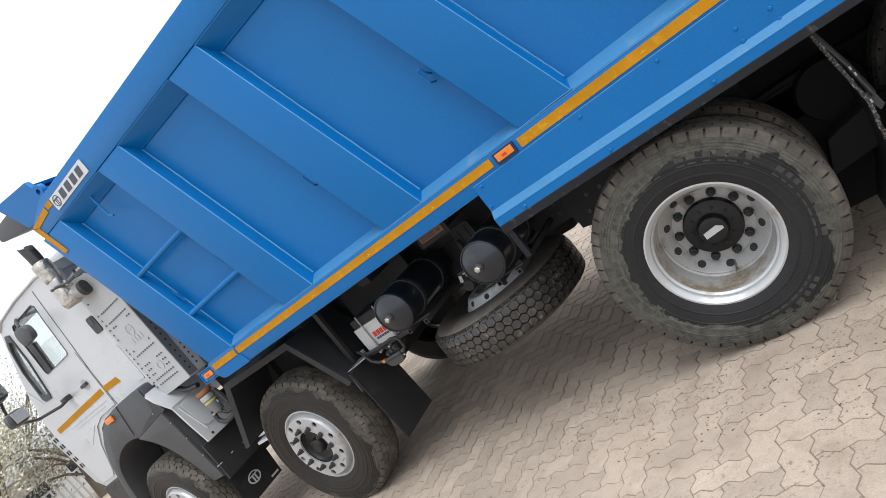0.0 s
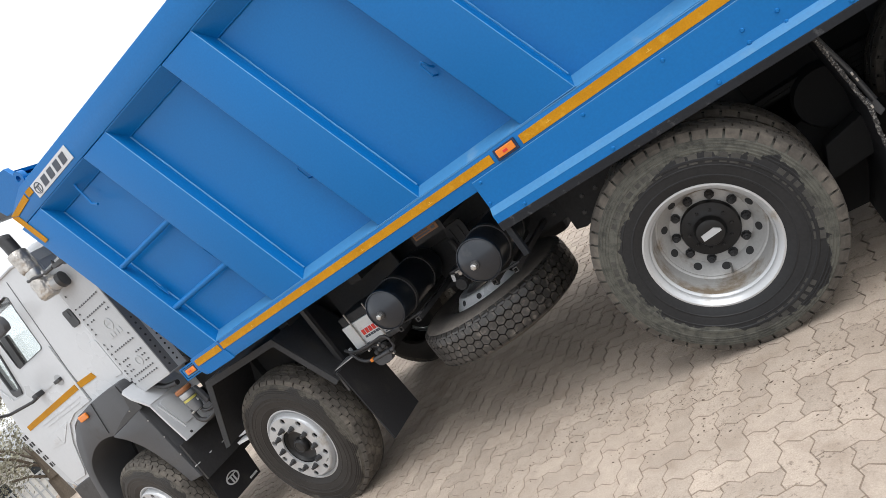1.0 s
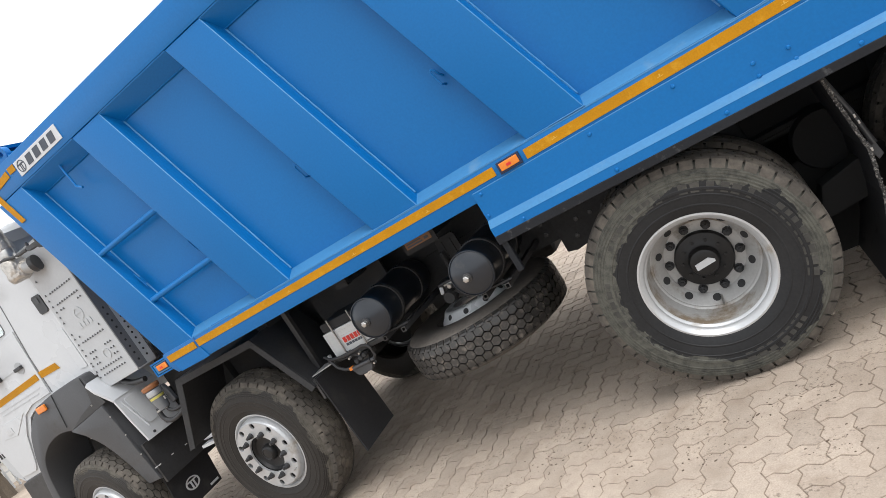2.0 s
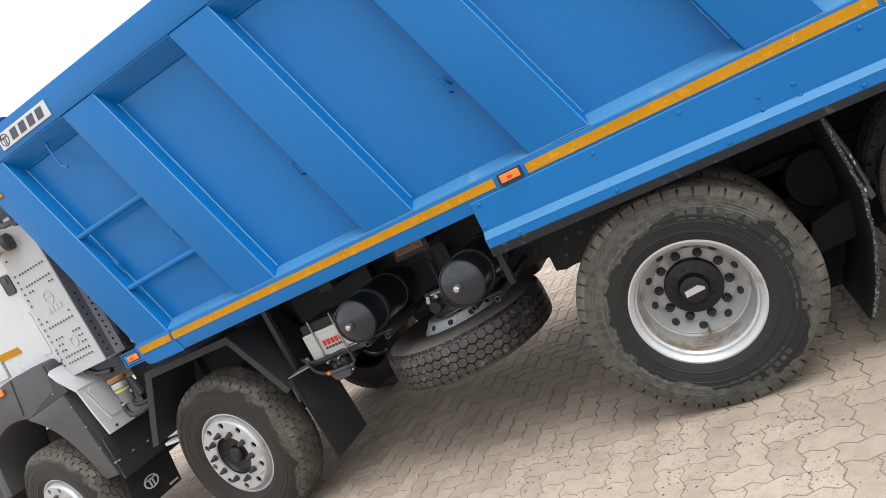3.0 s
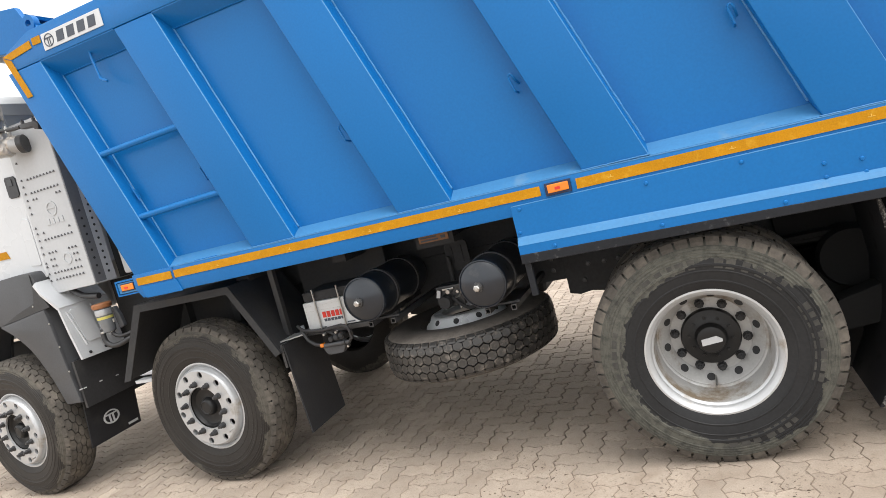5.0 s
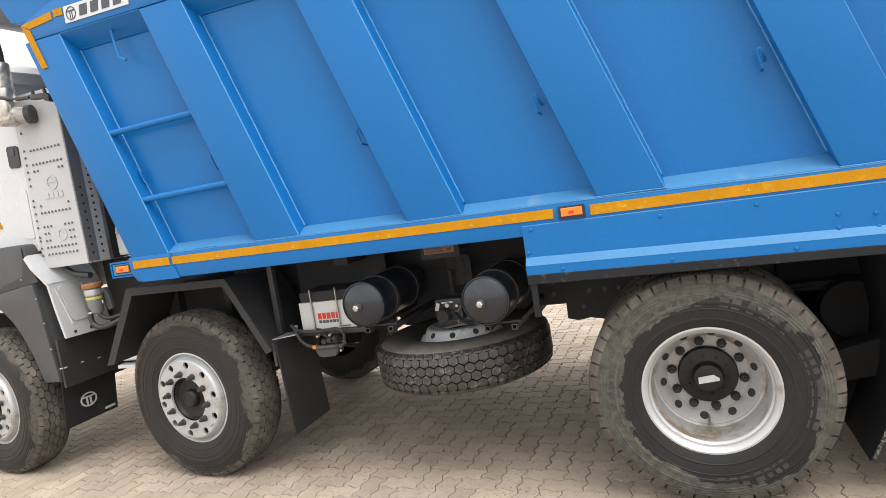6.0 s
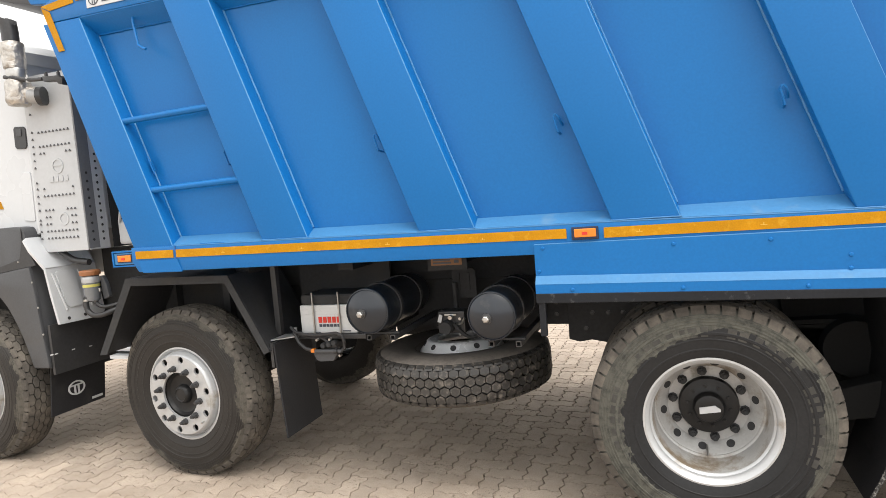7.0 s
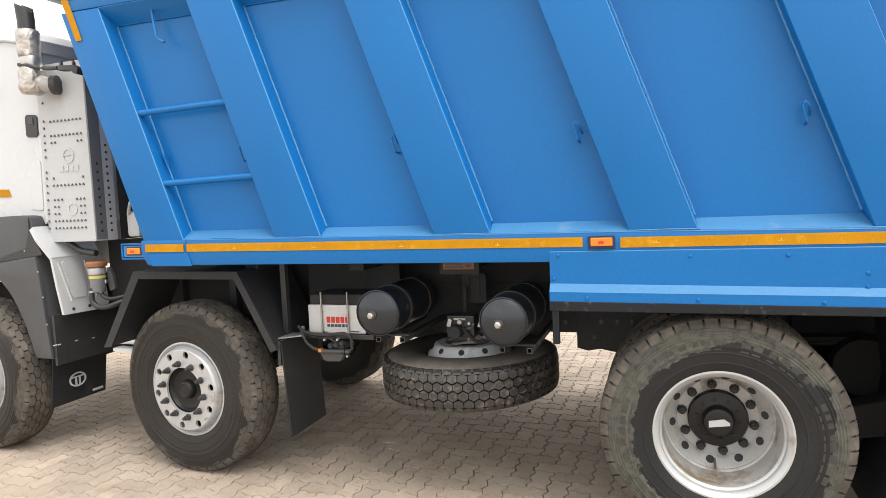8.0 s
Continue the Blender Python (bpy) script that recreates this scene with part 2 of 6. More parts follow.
def box(bm, x0, x1, y0, y1, z0, z1, bevel=0.0):
    r = bmesh.ops.create_cube(bm, size=1)
    vs = r["verts"]
    bmesh.ops.scale(bm, vec=(abs(x1 - x0), abs(y1 - y0), abs(z1 - z0)), verts=vs)
    bmesh.ops.translate(bm, vec=((x0 + x1) / 2, (y0 + y1) / 2, (z0 + z1) / 2), verts=vs)
    if bevel:
        es = list({e for v in vs for e in v.link_edges})
        bmesh.ops.bevel(bm, geom=es, offset=bevel, segments=2, affect="EDGES", profile=0.6)
    return bm


def new_box(*a, bevel=0.0):
    return box(bmesh.new(), *a, bevel=bevel)


def prism(bm, outline, axis, a, b, bevel=0.0):
    """A flat outline drawn in the two other axes, pushed from a to b along axis."""
    def at(p, w):
        return {"y": (p[0], w, p[1]), "x": (w, p[0], p[1]), "z": (p[0], p[1], w)}[axis]
    va = [bm.verts.new(at(p, a)) for p in outline]
    vb = [bm.verts.new(at(p, b)) for p in outline]
    n = len(outline)
    fs = [bm.faces.new(va), bm.faces.new(vb[::-1])]
    for i in range(n):
        fs.append(bm.faces.new((va[i], vb[i], vb[(i + 1) % n], va[(i + 1) % n])))
    bmesh.ops.recalc_face_normals(bm, faces=fs)
    if bevel:
        es = list({e for f in fs for e in f.edges})
        bmesh.ops.bevel(bm, geom=es, offset=bevel, segments=2, affect="EDGES", profile=0.6)
    return bm


def lathe(bm, profile, centre, axis="y", steps=48, closed=False):
    """A profile of (radius, along) turned round an axis through centre."""
    rings = []
    for r, w in profile:
        ring = []
        for i in range(steps):
            a = 2 * math.pi * i / steps
            u, v = r * math.cos(a), r * math.sin(a)
            p = {"y": (u, w, v), "z": (u, v, w), "x": (w, u, v)}[axis]
            ring.append(bm.verts.new(Vector(p) + Vector(centre)))
        rings.append(ring)
    fs = []
    pairs = list(zip(rings, rings[1:])) + ([(rings[-1], rings[0])] if closed else [])
    for p, q in pairs:
        for i in range(steps):
            j = (i + 1) % steps
            fs.append(bm.faces.new((p[i], p[j], q[j], q[i])))
    if not closed:
        for ring in (rings[0], rings[-1]):
            if (ring[0].co - ring[steps // 2].co).length < 0.34:
                fs.append(bm.faces.new(ring))
    bmesh.ops.recalc_face_normals(bm, faces=fs)
    return bm


def holed(outline, holes, axis, a, b):
    """A plate with openings cut right through it."""
    bm = bmesh.new()

    def at(p, w):
        return {"y": (p[0], w, p[1]), "x": (w, p[0], p[1]), "z": (p[0], p[1], w)}[axis]
    sides = []
    for w in (a, b):
        loops, edges = [], []
        for loop in [outline] + holes:
            vs = [bm.verts.new(at(p, w)) for p in loop]
            edges += [bm.edges.new((vs[i], vs[(i + 1) % len(vs)])) for i in range(len(vs))]
            loops.append(vs)
        bmesh.ops.triangle_fill(bm, use_beauty=True, use_dissolve=False, edges=edges)
        sides.append(loops)
    for la, lb in zip(*sides):
        for i in range(len(la)):
            j = (i + 1) % len(la)
            bm.faces.new((la[i], la[j], lb[j], lb[i]))
    bmesh.ops.recalc_face_normals(bm, faces=bm.faces)
    return bm


def crumple(bm, amount, scale):
    """Push the skin in and out like hand-wrapped foil."""
    bmesh.ops.subdivide_edges(bm, edges=bm.edges, cuts=2, use_grid_fill=True)
    bm.normal_update()
    moves = [(v, v.normal * amount * noise.noise(v.co * scale)) for v in bm.verts]
    for v, d in moves:
        v.co += d
    return bm


def tube(bm, points, r, steps=10):
    """A round bar along points."""
    pts = [Vector(p) for p in points]
    rings = []
    for i, p in enumerate(pts):
        d = (pts[min(i + 1, len(pts) - 1)] - pts[max(i - 1, 0)]).normalized()
        side = d.cross(Vector((0.31, 0.22, 0.93))).normalized()
        up = d.cross(side)
        rings.append([bm.verts.new(p + r * (math.cos(2 * math.pi * k / steps) * side + math.sin(2 * math.pi * k / steps) * up)) for k in range(steps)])
    fs = []
    for a, b in zip(rings, rings[1:]):
        for k in range(steps):
            fs.append(bm.faces.new((a[k], a[(k + 1) % steps], b[(k + 1) % steps], b[k])))
    fs += [bm.faces.new(rings[0]), bm.faces.new(rings[-1])]
    bmesh.ops.recalc_face_normals(bm, faces=fs)
    return bm


def arc(a, b, sag, n=10):
    """Points of a hanging hose from a to b."""
    a, b = Vector(a), Vector(b)
    return [a.lerp(b, t / n) + Vector(sag) * math.sin(math.pi * t / n) for t in range(n + 1)]


# ---------------------------------------------------------------- ground
ground = tagged(new("ground"), "dusty grey-beige concrete paver yard", "ground", kind="structure")
bm = bmesh.new()
# the joint bed sits deeper under the truck, which darkens the joints there
rows = [[bm.verts.new((x, y, z)) for x in (-300, 300)] for y, z in ((-300, -0.0021), (-0.10, -0.0021), (0.45, -0.016), (300, -0.016))]
for a, b in zip(rows, rows[1:]):
    bm.faces.new((a[0], a[1], b[1], b[0]))
part("ground_sheet", bm, JOINT, ground)
# beyond the laid pavers the same dusty concrete runs on to the horizon
part("outer_yard", holed([(-300, -300), (300, -300), (300, 300), (-300, 300)], [[(-11.55, -6.95), (7.45, -6.95), (7.45, 12.05), (-11.55, 12.05)]], "z", -0.012, -0.0022), YARD, ground)

# ---------------------------------------------------------------- the truck
truck = thing("tipper_truck", "blue and white four-axle tipper truck parked on concrete pavers", "truck")

LEAN_BACK = 0.355      # ribs and bulkhead lean towards the cab
RAIL_Z, TOP_Z = 1.445, 2.785


def sx(x, z):
    return x - LEAN_BACK * (z - RAIL_Z)


def lift(bm):
    """The body sits a touch higher towards its front."""
    for v in bm.verts:
        v.co.z += 0.0065 * max(0.0, -v.co.x)
    return bm


def sag(x):
    """The rail's upper edge runs a little lower over the rear axles."""
    return -0.0125 * min(1.0, max(0.0, (x - 0.3) / 0.9))


def leaning(x0, x1, z0, z1, y0, y1, bevel=0.0):
    return prism(bmesh.new(), [(sx(x0, z0), z0), (sx(x1, z0), z0), (sx(x1, z1), z1), (sx(x0, z1), z1)], "y", y0, y1, bevel)


def inward(bm, limit=0.2):
    """The side walls lean in towards the top, away from the ribs' faces."""
    for v in bm.verts:
        if 0.03 < v.co.y < limit and v.co.z > 1.47:
            v.co.y += 0.004 * (v.co.z - 1.47)
    return bm


# shell of the load box: near wall, far wall, floor, sloping bulkhead, tailboard
body = part("tipper_body", inward(leaning(-2.25, 3.35, 1.47, 2.93, 0.085, 0.100)), BLUE, truck, "blue painted steel load box with pressed ribs")
part("far_wall", leaning(-2.25, 3.35, 1.40, 2.93, 2.35, 2.40), BLUE, body)
part("load_floor", new_box(-2.2, 3.3, 0.101, 2.349, 1.34, 1.42), BLUE, body)
part("bulkhead", inward(prism(bmesh.new(), [(-2.30, 1.43), (-2.25, 1.43), (sx(-2.25, 2.93), 2.93), (sx(-2.30, 2.93), 2.93)], "y", 0.101, 2.349)), BLUE, body)
part("tailboard", inward(prism(bmesh.new(), [(3.28, 1.43), (3.33, 1.43), (sx(3.33, 2.93), 2.93), (sx(3.28, 2.93), 2.93)], "y", 0.101, 2.349)), BLUE, body)

RIBS = [(-2.330, -2.042), (-1.460, -1.173), (-0.563, -0.268), (0.353, 0.650), (1.289, 1.586), (2.225, 2.522)]
for i, (a, b) in enumerate(RIBS):
    z0 = 1.421 + sag(a) if i else 1.30
    bm = leaning(a, b - 0.010, z0, 2.783, 0.0 if i else -0.002, 0.084, 0.0)
    for v in bm.verts:      # the rear side slopes in towards the panel
        if v.co.y > 0.05 and v.co.x > sx((a + b) / 2, v.co.z):
            v.co.x += 0.010
    inward(bm)
    edges = [e for e in bm.edges if all(v.co.y < 0.04 for v in e.verts)]      # only the front edges are rounded
    bmesh.ops.bevel(bm, geom=edges, offset=0.006, segments=3, affect="EDGES", profile=0.5)
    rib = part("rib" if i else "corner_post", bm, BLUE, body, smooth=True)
    rib.data.materials.append(BLUE_EDGE)      # highlight of the rounded rear edge, put into the colour
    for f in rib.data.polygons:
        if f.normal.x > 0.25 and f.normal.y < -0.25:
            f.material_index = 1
    if i:   # weld beads down both edges of the rib
        for x in (b + 0.001, a - 0.001):
            pts = []
            for k in range(41):
                z = 1.49 + k * (2.775 - 1.49) / 40
                pts.append((sx(x, z) + random.uniform(-0.0015, 0.0015), 0.0815, z))
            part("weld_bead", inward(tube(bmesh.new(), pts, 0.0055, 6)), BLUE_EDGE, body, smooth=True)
    else:
        pts = [(sx(b + 0.001, z), 0.0815, z) for z in (1.48, 2.0, 2.70)]
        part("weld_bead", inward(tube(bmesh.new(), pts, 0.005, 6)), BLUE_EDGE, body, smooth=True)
for a, b in RIBS[1:]:
    pts = [(a + (b - a) * k / 16, -0.0035, 1.4335 + sag(a) + random.uniform(-0.001, 0.001)) for k in range(17)]
    part("weld_bead", lift(tube(bmesh.new(), pts, 0.0035, 6)), BLUE_LIT_EDGE, body, smooth=True)
for (a, b), (c, d) in zip(RIBS, RIBS[1:]):
    bm = prism(bmesh.new(), [(0.0, 1.424), (0.084, 1.424), (0.084, 1.477), (0.0, 1.434)], "x", b - 0.009, c - 0.001)
    for v in bm.verts:
        if v.co.z < 1.45:
            v.co.z += sag(v.co.x)
        v.co.x = sx(v.co.x, v.co.z)
    part("ledge", lift(bm), BLUE_DUST_SHEEN, body, "ledge in paler blue for dust and sky sheen")
    bm = prism(bmesh.new(), [(0.0, 2.7845), (0.0, 2.779), (0.086, 2.690), (0.086, 2.7845)], "x", b - 0.009, c - 0.001)      # sloping soffit under the top rail
    for v in bm.verts:
        v.co.x = sx(v.co.x, v.co.z)
    part("soffit", bm, BLUE, body)
    pts = [(sx(b + (c - b) * k / 24, 2.692), 0.083, 2.692 + random.uniform(-0.001, 0.001)) for k in range(25)]
    part("weld_bead", tube(bmesh.new(), pts, 0.004, 6), BLUE, body, smooth=True)

bm = prism(bmesh.new(), [(-2.765, TOP_Z), (3.2, TOP_Z), (3.2, 2.965), (-2.55, 2.965), (-2.80, 2.885)], "y", -0.004, 0.20, 0.006)
part("top_rail", bm, BLUE, body, smooth=True)
bm = prism(bmesh.new(), [(-2.306, 1.287), (3.4, 1.287), (3.4, 1.4175), (1.2, 1.4175), (0.3, 1.430), (-2.345, 1.430), (-2.345, 1.345)], "y", -0.006, 0.11, 0.006)
part("bottom_rail", lift(bm), BLUE, body, smooth=True)
# thin tube paints the light line along the rail's upper edge
part("rail_lip", lift(tube(bmesh.new(), [(x, -0.0035, 1.4285 + sag(x)) for x in (-2.02, -1.0, 0.0, 0.3, 0.6, 0.9, 1.2, 2.0, 3.39)], 0.0036, 8)), BLUE_LIT_EDGE, body, smooth=True)
part("rail_plate", lift(leaning(-2.33, -2.052, 1.283, 1.355, -0.010, -0.0065)), BLUE, body)
part("reflective_tape", lift(prism(bmesh.new(), [(-2.312, 1.364), (-2.046, 1.364), (-2.046, 1.408), (-2.312, 1.408)], "y", -0.0115, -0.0068)), ORANGE, body, "worn orange reflective tape")
part("rail_seam", lift(new_box(-2.034, -2.026, -0.009, -0.006, 1.288, 1.428)), BLUE_DARK, body)

# rear skirt with its folded ledge, rubber strip and bolts
def droop(bm):
    """The folded lower edge of the skirt drops towards the rear."""
    for v in bm.verts:
        if v.co.x > 0.5 and v.co.z < 1.21:
            k = 0.0145 if v.co.z > 1.18 else 0.0105 if v.co.z > 1.10 else 0.0045
            v.co.z -= k * v.co.x
    return bm


bm = prism(bmesh.new(), [(-0.014, 1.341), (-0.014, 1.199), (-0.042, 1.163), (-0.042, 1.112), (-0.034, 1.112), (-0.034, 1.160), (-0.0065, 1.196), (-0.0065, 1.341)], "x", 0.006, 3.4)
skirt = part("side_skirt", droop(bm), BLUE, body, "blue folded sheet skirt over the rear wheels")
part("skirt_fold", droop(prism(bmesh.new(), [(-0.0148, 1.1990), (-0.0428, 1.1630), (-0.0422, 1.1628), (-0.0142, 1.1986)], "x", 0.006, 3.4)), BLUE_DUST_SHEEN, body, "sloping fold in paler blue for dust and sky sheen")
# tube in the same paler blue, a painted highlight on the skirt's top edge
part("skirt_lip", tube(bmesh.new(), [(0.008, -0.0105, 1.3425), (1.7, -0.0105, 1.3425), (3.4, -0.0105, 1.3425)], 0.0035, 8), BLUE_LIT_EDGE, body, smooth=True)
part("skirt_inner_panel", new_box(0.02, 3.38, -0.006, 0.004, 1.13, 1.286), BLUE, body)
part("rubber_strip", droop(new_box(0.006, 3.4, -0.046, -0.034, 1.076, 1.1205, bevel=0.003)), STRIP, body, "black rubber edging strip with pale scuffs")
part("strip_backing", droop(new_box(0.02, 3.38, -0.033, 0.03, 1.083, 1.108)), BLACK_MATT, body)
part("skirt_post", new_box(0.014, 0.044, -0.035, -0.005, 0.920, 1.080, bevel=0.003), STRIP, body)
bolt_bm = bmesh.new()
lathe(bolt_bm, [(0.0092, 0.0), (0.0092, -0.002), (0.0064, -0.0055), (0.0060, -0.0075), (0.001, -0.008)], (0, 0, 0), "y", 10)
bolt_mesh = bpy.data.meshes.new("bolt")
bolt_bm.to_mesh(bolt_mesh)
bolt_bm.free()
bolt_mesh.materials.append(BLUE)
BOLTS = [(0.045, 1.325), (0.022, 1.219), (0.610, 1.316), (0.986, 1.316), (1.271, 1.240), (1.270, 1.186), (1.405, 1.176), (1.398, 1.229),
         (1.66, 1.316), (2.05, 1.316), (2.45, 1.316)]
LOW_BOLTS = [(0.173, 1.135), (0.640, 1.130), (1.112, 1.124), (1.60, 1.118), (2.1, 1.112)]
for pts, y in ((BOLTS, -0.0135), (LOW_BOLTS, -0.0415)):
    for x, z in pts:
        ob = new("bolt", bolt_mesh)
        ob.parent = body
        ob.location = (x, y, z)

# reflective tape on the rail, the corner post and the top corner
def tape(x0, x1, zt, zb):
    bm = prism(bmesh.new(), [(x0, zb), (x1, zb), (x1, zt), (x0, zt)], "y", -0.0105, -0.0065)
    return part("reflective_tape", lift(bm), ORANGE, body, "worn orange reflective tape")



tape(-2.024, 0.157, 1.408, 1.364)
tape(0.322, 1.74, 1.404, 1.358)
tape(1.76, 3.2, 1.404, 1.358)
for outline in ([(-2.657, 2.613), (-2.700, 2.612), (-2.796, 2.876), (-2.737, 2.846)], [(-2.799, 2.882), (-2.735, 2.850), (-2.550, 2.866), (-2.553, 2.910)], [(-2.532, 2.874), (-2.466, 2.872), (-2.464, 2.914), (-2.533, 2.914)]):
    part("reflective_tape", prism(bmesh.new(), outline, "y", -0.0085, -0.0045), ORANGE, body, "worn orange reflective tape")

# small printed marks along the tape
for x in (-1.72, -1.23, -0.74, -0.25, 0.46, 0.95, 1.44, 1.93):
    for dx, dz, w, h in ((0.0, 0.0, 0.026, 0.0025), (0.011, 0.003, 0.004, 0.009)):
        part("print_mark", lift(new_box(x + dx, x + dx + w, -0.0112, -0.0104, 1.376 + dz, 1.376 + dz + h)), PALE_PRINT, body)

# side marker lamps
def marker(x0, x1, z0, z1, y, pad=0.0, frame_paint=FRAME_DARK, label="amber side marker lamp in a dark frame"):
    lamp = part("marker_lamp", new_box(x0, x1, y - 0.008, y + 0.02, z0, z1, bevel=0.003), frame_paint, body, label)
    if pad:
        part("gasket", new_box(x0 + 0.007 + 1.6 * pad, x1 - 0.004 - 0.6 * pad, y - 0.0105, y - 0.0075, z0 + 0.006 + 0.5 * pad, z1 - 0.002 - 0.5 * pad), FRAME_DARK, lamp)
    part("lens", new_box(x0 + 0.013 + 1.6 * pad, x1 - 0.010 - 0.6 * pad, y - 0.016, y - 0.0075, z0 + 0.012 + 0.5 * pad, z1 - 0.008 - 0.5 * pad, bevel=0.004), AMBER, lamp)
    part("reflector", new_box((x0 + x1) / 2 - 0.012, (x0 + x1) / 2 + 0.012, y - 0.0185, y - 0.0155, (z0 + z1) / 2 - 0.006, (z0 + z1) / 2 + 0.006), RED, lamp)


marker(0.180, 0.299, 1.355, 1.413, -0.008)
bm = new_box(-2.50, -2.33, 0.0, 0.045, 1.421, 1.430)
box(bm, -2.50, -2.33, 0.0, 0.045, 1.337, 1.345)
box(bm, -2.50, -2.49, 0.0, 0.045, 1.346, 1.420)
part("lamp_bracket", bm, BLUE, body)
marker(-2.486, -2.345, 1.350, 1.417, 0.012, 0.010, BLUE_DUST_SHEEN, "amber side marker lamp in a pale blue frame")

# name plate: white plate with plain dark shapes
plate = part("name_plate", new_box(-2.452, -1.984, -0.010, -0.0045, 2.818, 2.912, bevel=0.002), WHITE, body, "white plate with dark emblem and bold bars")
part("emblem", lathe(bmesh.new(), [(0.037, -0.0125), (0.037, -0.0105), (0.032, -0.0105), (0.032, -0.0125)], (-2.398, 0, 2.865), "y", 28, closed=True), INK, plate)
part("emblem_bar", new_box(-2.424, -2.372, -0.0125, -0.0105, 2.874, 2.882), INK, plate)
part("emblem_bar", new_box(-2.408, -2.403, -0.0125, -0.0105, 2.836, 2.873), INK, plate)
part("emblem_bar", new_box(-2.393, -2.388, -0.0125, -0.0105, 2.836, 2.873), INK, plate)
for k in range(4):
    x = -2.338 + k * 0.083
    part("bar", prism(bmesh.new(), [(x, 2.836), (x + 0.056, 2.836), (x + 0.066, 2.894), (x + 0.010, 2.894)], "y", -0.0125, -0.0105), INK, plate)

# ladder rungs, hook rods and tarpaulin hooks
for z, xa, xb in ((2.175, -2.302, -1.713), (1.770, -2.158, -1.572)):
    part("rung", tube(bmesh.new(), [(xa - 0.03, 0.022, z - 0.006), (xb + 0.03, 0.022, z + 0.008)], 0.0185, 14), BLUE, body, "round blue ladder rung", smooth=True)
part("hook_rod", tube(bmesh.new(), [(-2.195, 0.05, 2.755), (-2.180, 0.035, 2.70), (-2.156, 0.028, 2.588), (-2.148, 0.02, 2.574), (-2.085, -0.01, 2.540), (-2.070, -0.012, 2.534)], 0.0075, 8), BLUE, body, smooth=True)


def tarp_hook(x, z, y=0.030):
    pts = [(x + 0.012, y + 0.050, z - 0.046), (x + 0.008, y + 0.004, z - 0.040)] + [(x - 0.008 + 0.022 * k / 8, y - 0.004, z + 0.026 + 0.012 * math.sin(math.pi * k / 8)) for k in range(9)] + [(x + 0.020, y + 0.010, z + 0.006), (x + 0.026, y + 0.040, z - 0.008)]
    part("tarpaulin_hook", tube(bmesh.new(), pts, 0.0055, 8), BLUE, body, "bent blue rod hook", smooth=True)


tarp_hook(-1.652, 1.905)
tarp_hook(-0.760, 1.893)
tarp_hook(0.134, 1.888)
tarp_hook(1.056, 1.898)
part("latch_plate", leaning(-2.024, -2.008, 1.875, 1.930, 0.050, 0.062, 0.002), BLUE, body)
part("latch_pin", tube(bmesh.new(), [(sx(-2.014, 1.86), 0.046, 1.86), (sx(-2.014, 1.96), 0.046, 1.96)], 0.0045, 8), BLUE, body, smooth=True)
part("ledge_plate", lift(new_box(-1.860, -1.700, -0.003, 0.022, 1.424, 1.437, bevel=0.002)), BLUE, body)

# cab guard at the top of the bulkhead
bm = prism(bmesh.new(), [(-2.64, 2.94), (-2.78, 3.20), (-3.24, 3.275), (-3.07, 2.985), (-2.82, 2.95)], "y", 0.16, 0.20, 0.004)
prism(bm, [(-2.64, 2.94), (-2.78, 3.20), (-3.24, 3.275), (-3.07, 2.985), (-2.82, 2.95)], "y", 2.20, 2.24)
prism(bm, [(-2.78, 3.17), (-3.24, 3.250), (-3.24, 3.230), (-2.79, 3.15)], "y", 0.201, 2.199)
prism(bm, [(-2.66, 2.93), (-2.80, 3.13), (-2.84, 3.13), (-2.70, 2.93)], "y", 0.201, 2.199)
guard = part("cab_guard", bm, BLUE, body, "blue sheet guard reaching over the cab")
part("guard_rib", new_box(-3.02, -2.97, 0.202, 2.198, 3.04, 3.16), BLUE, guard)
# dark block added to stand in for the guard's shaded underside
part("load_cover", prism(bmesh.new(), [(-3.02, 2.990), (-3.10, 3.03), (-3.22, 3.235), (-3.60, 3.245), (-3.62, 3.14), (-3.34, 3.06)], "y", 0.26, 2.16, 0.02), PLASTIC, guard, "dark block for the shaded underside of the guard", smooth=True)
part("lifting_eye", lathe(bmesh.new(), [(0.05, 0.10), (0.05, 0.14), (0.022, 0.14), (0.022, 0.10)], (-2.64, 0, 3.05), "y", 20, closed=True), BLUE, guard, smooth=True)
part("eye_plate", prism(bmesh.new(), [(-2.72, 2.96), (-2.56, 2.96), (-2.60, 3.04), (-2.69, 3.04)], "y", 0.105, 0.135), BLUE, guard)

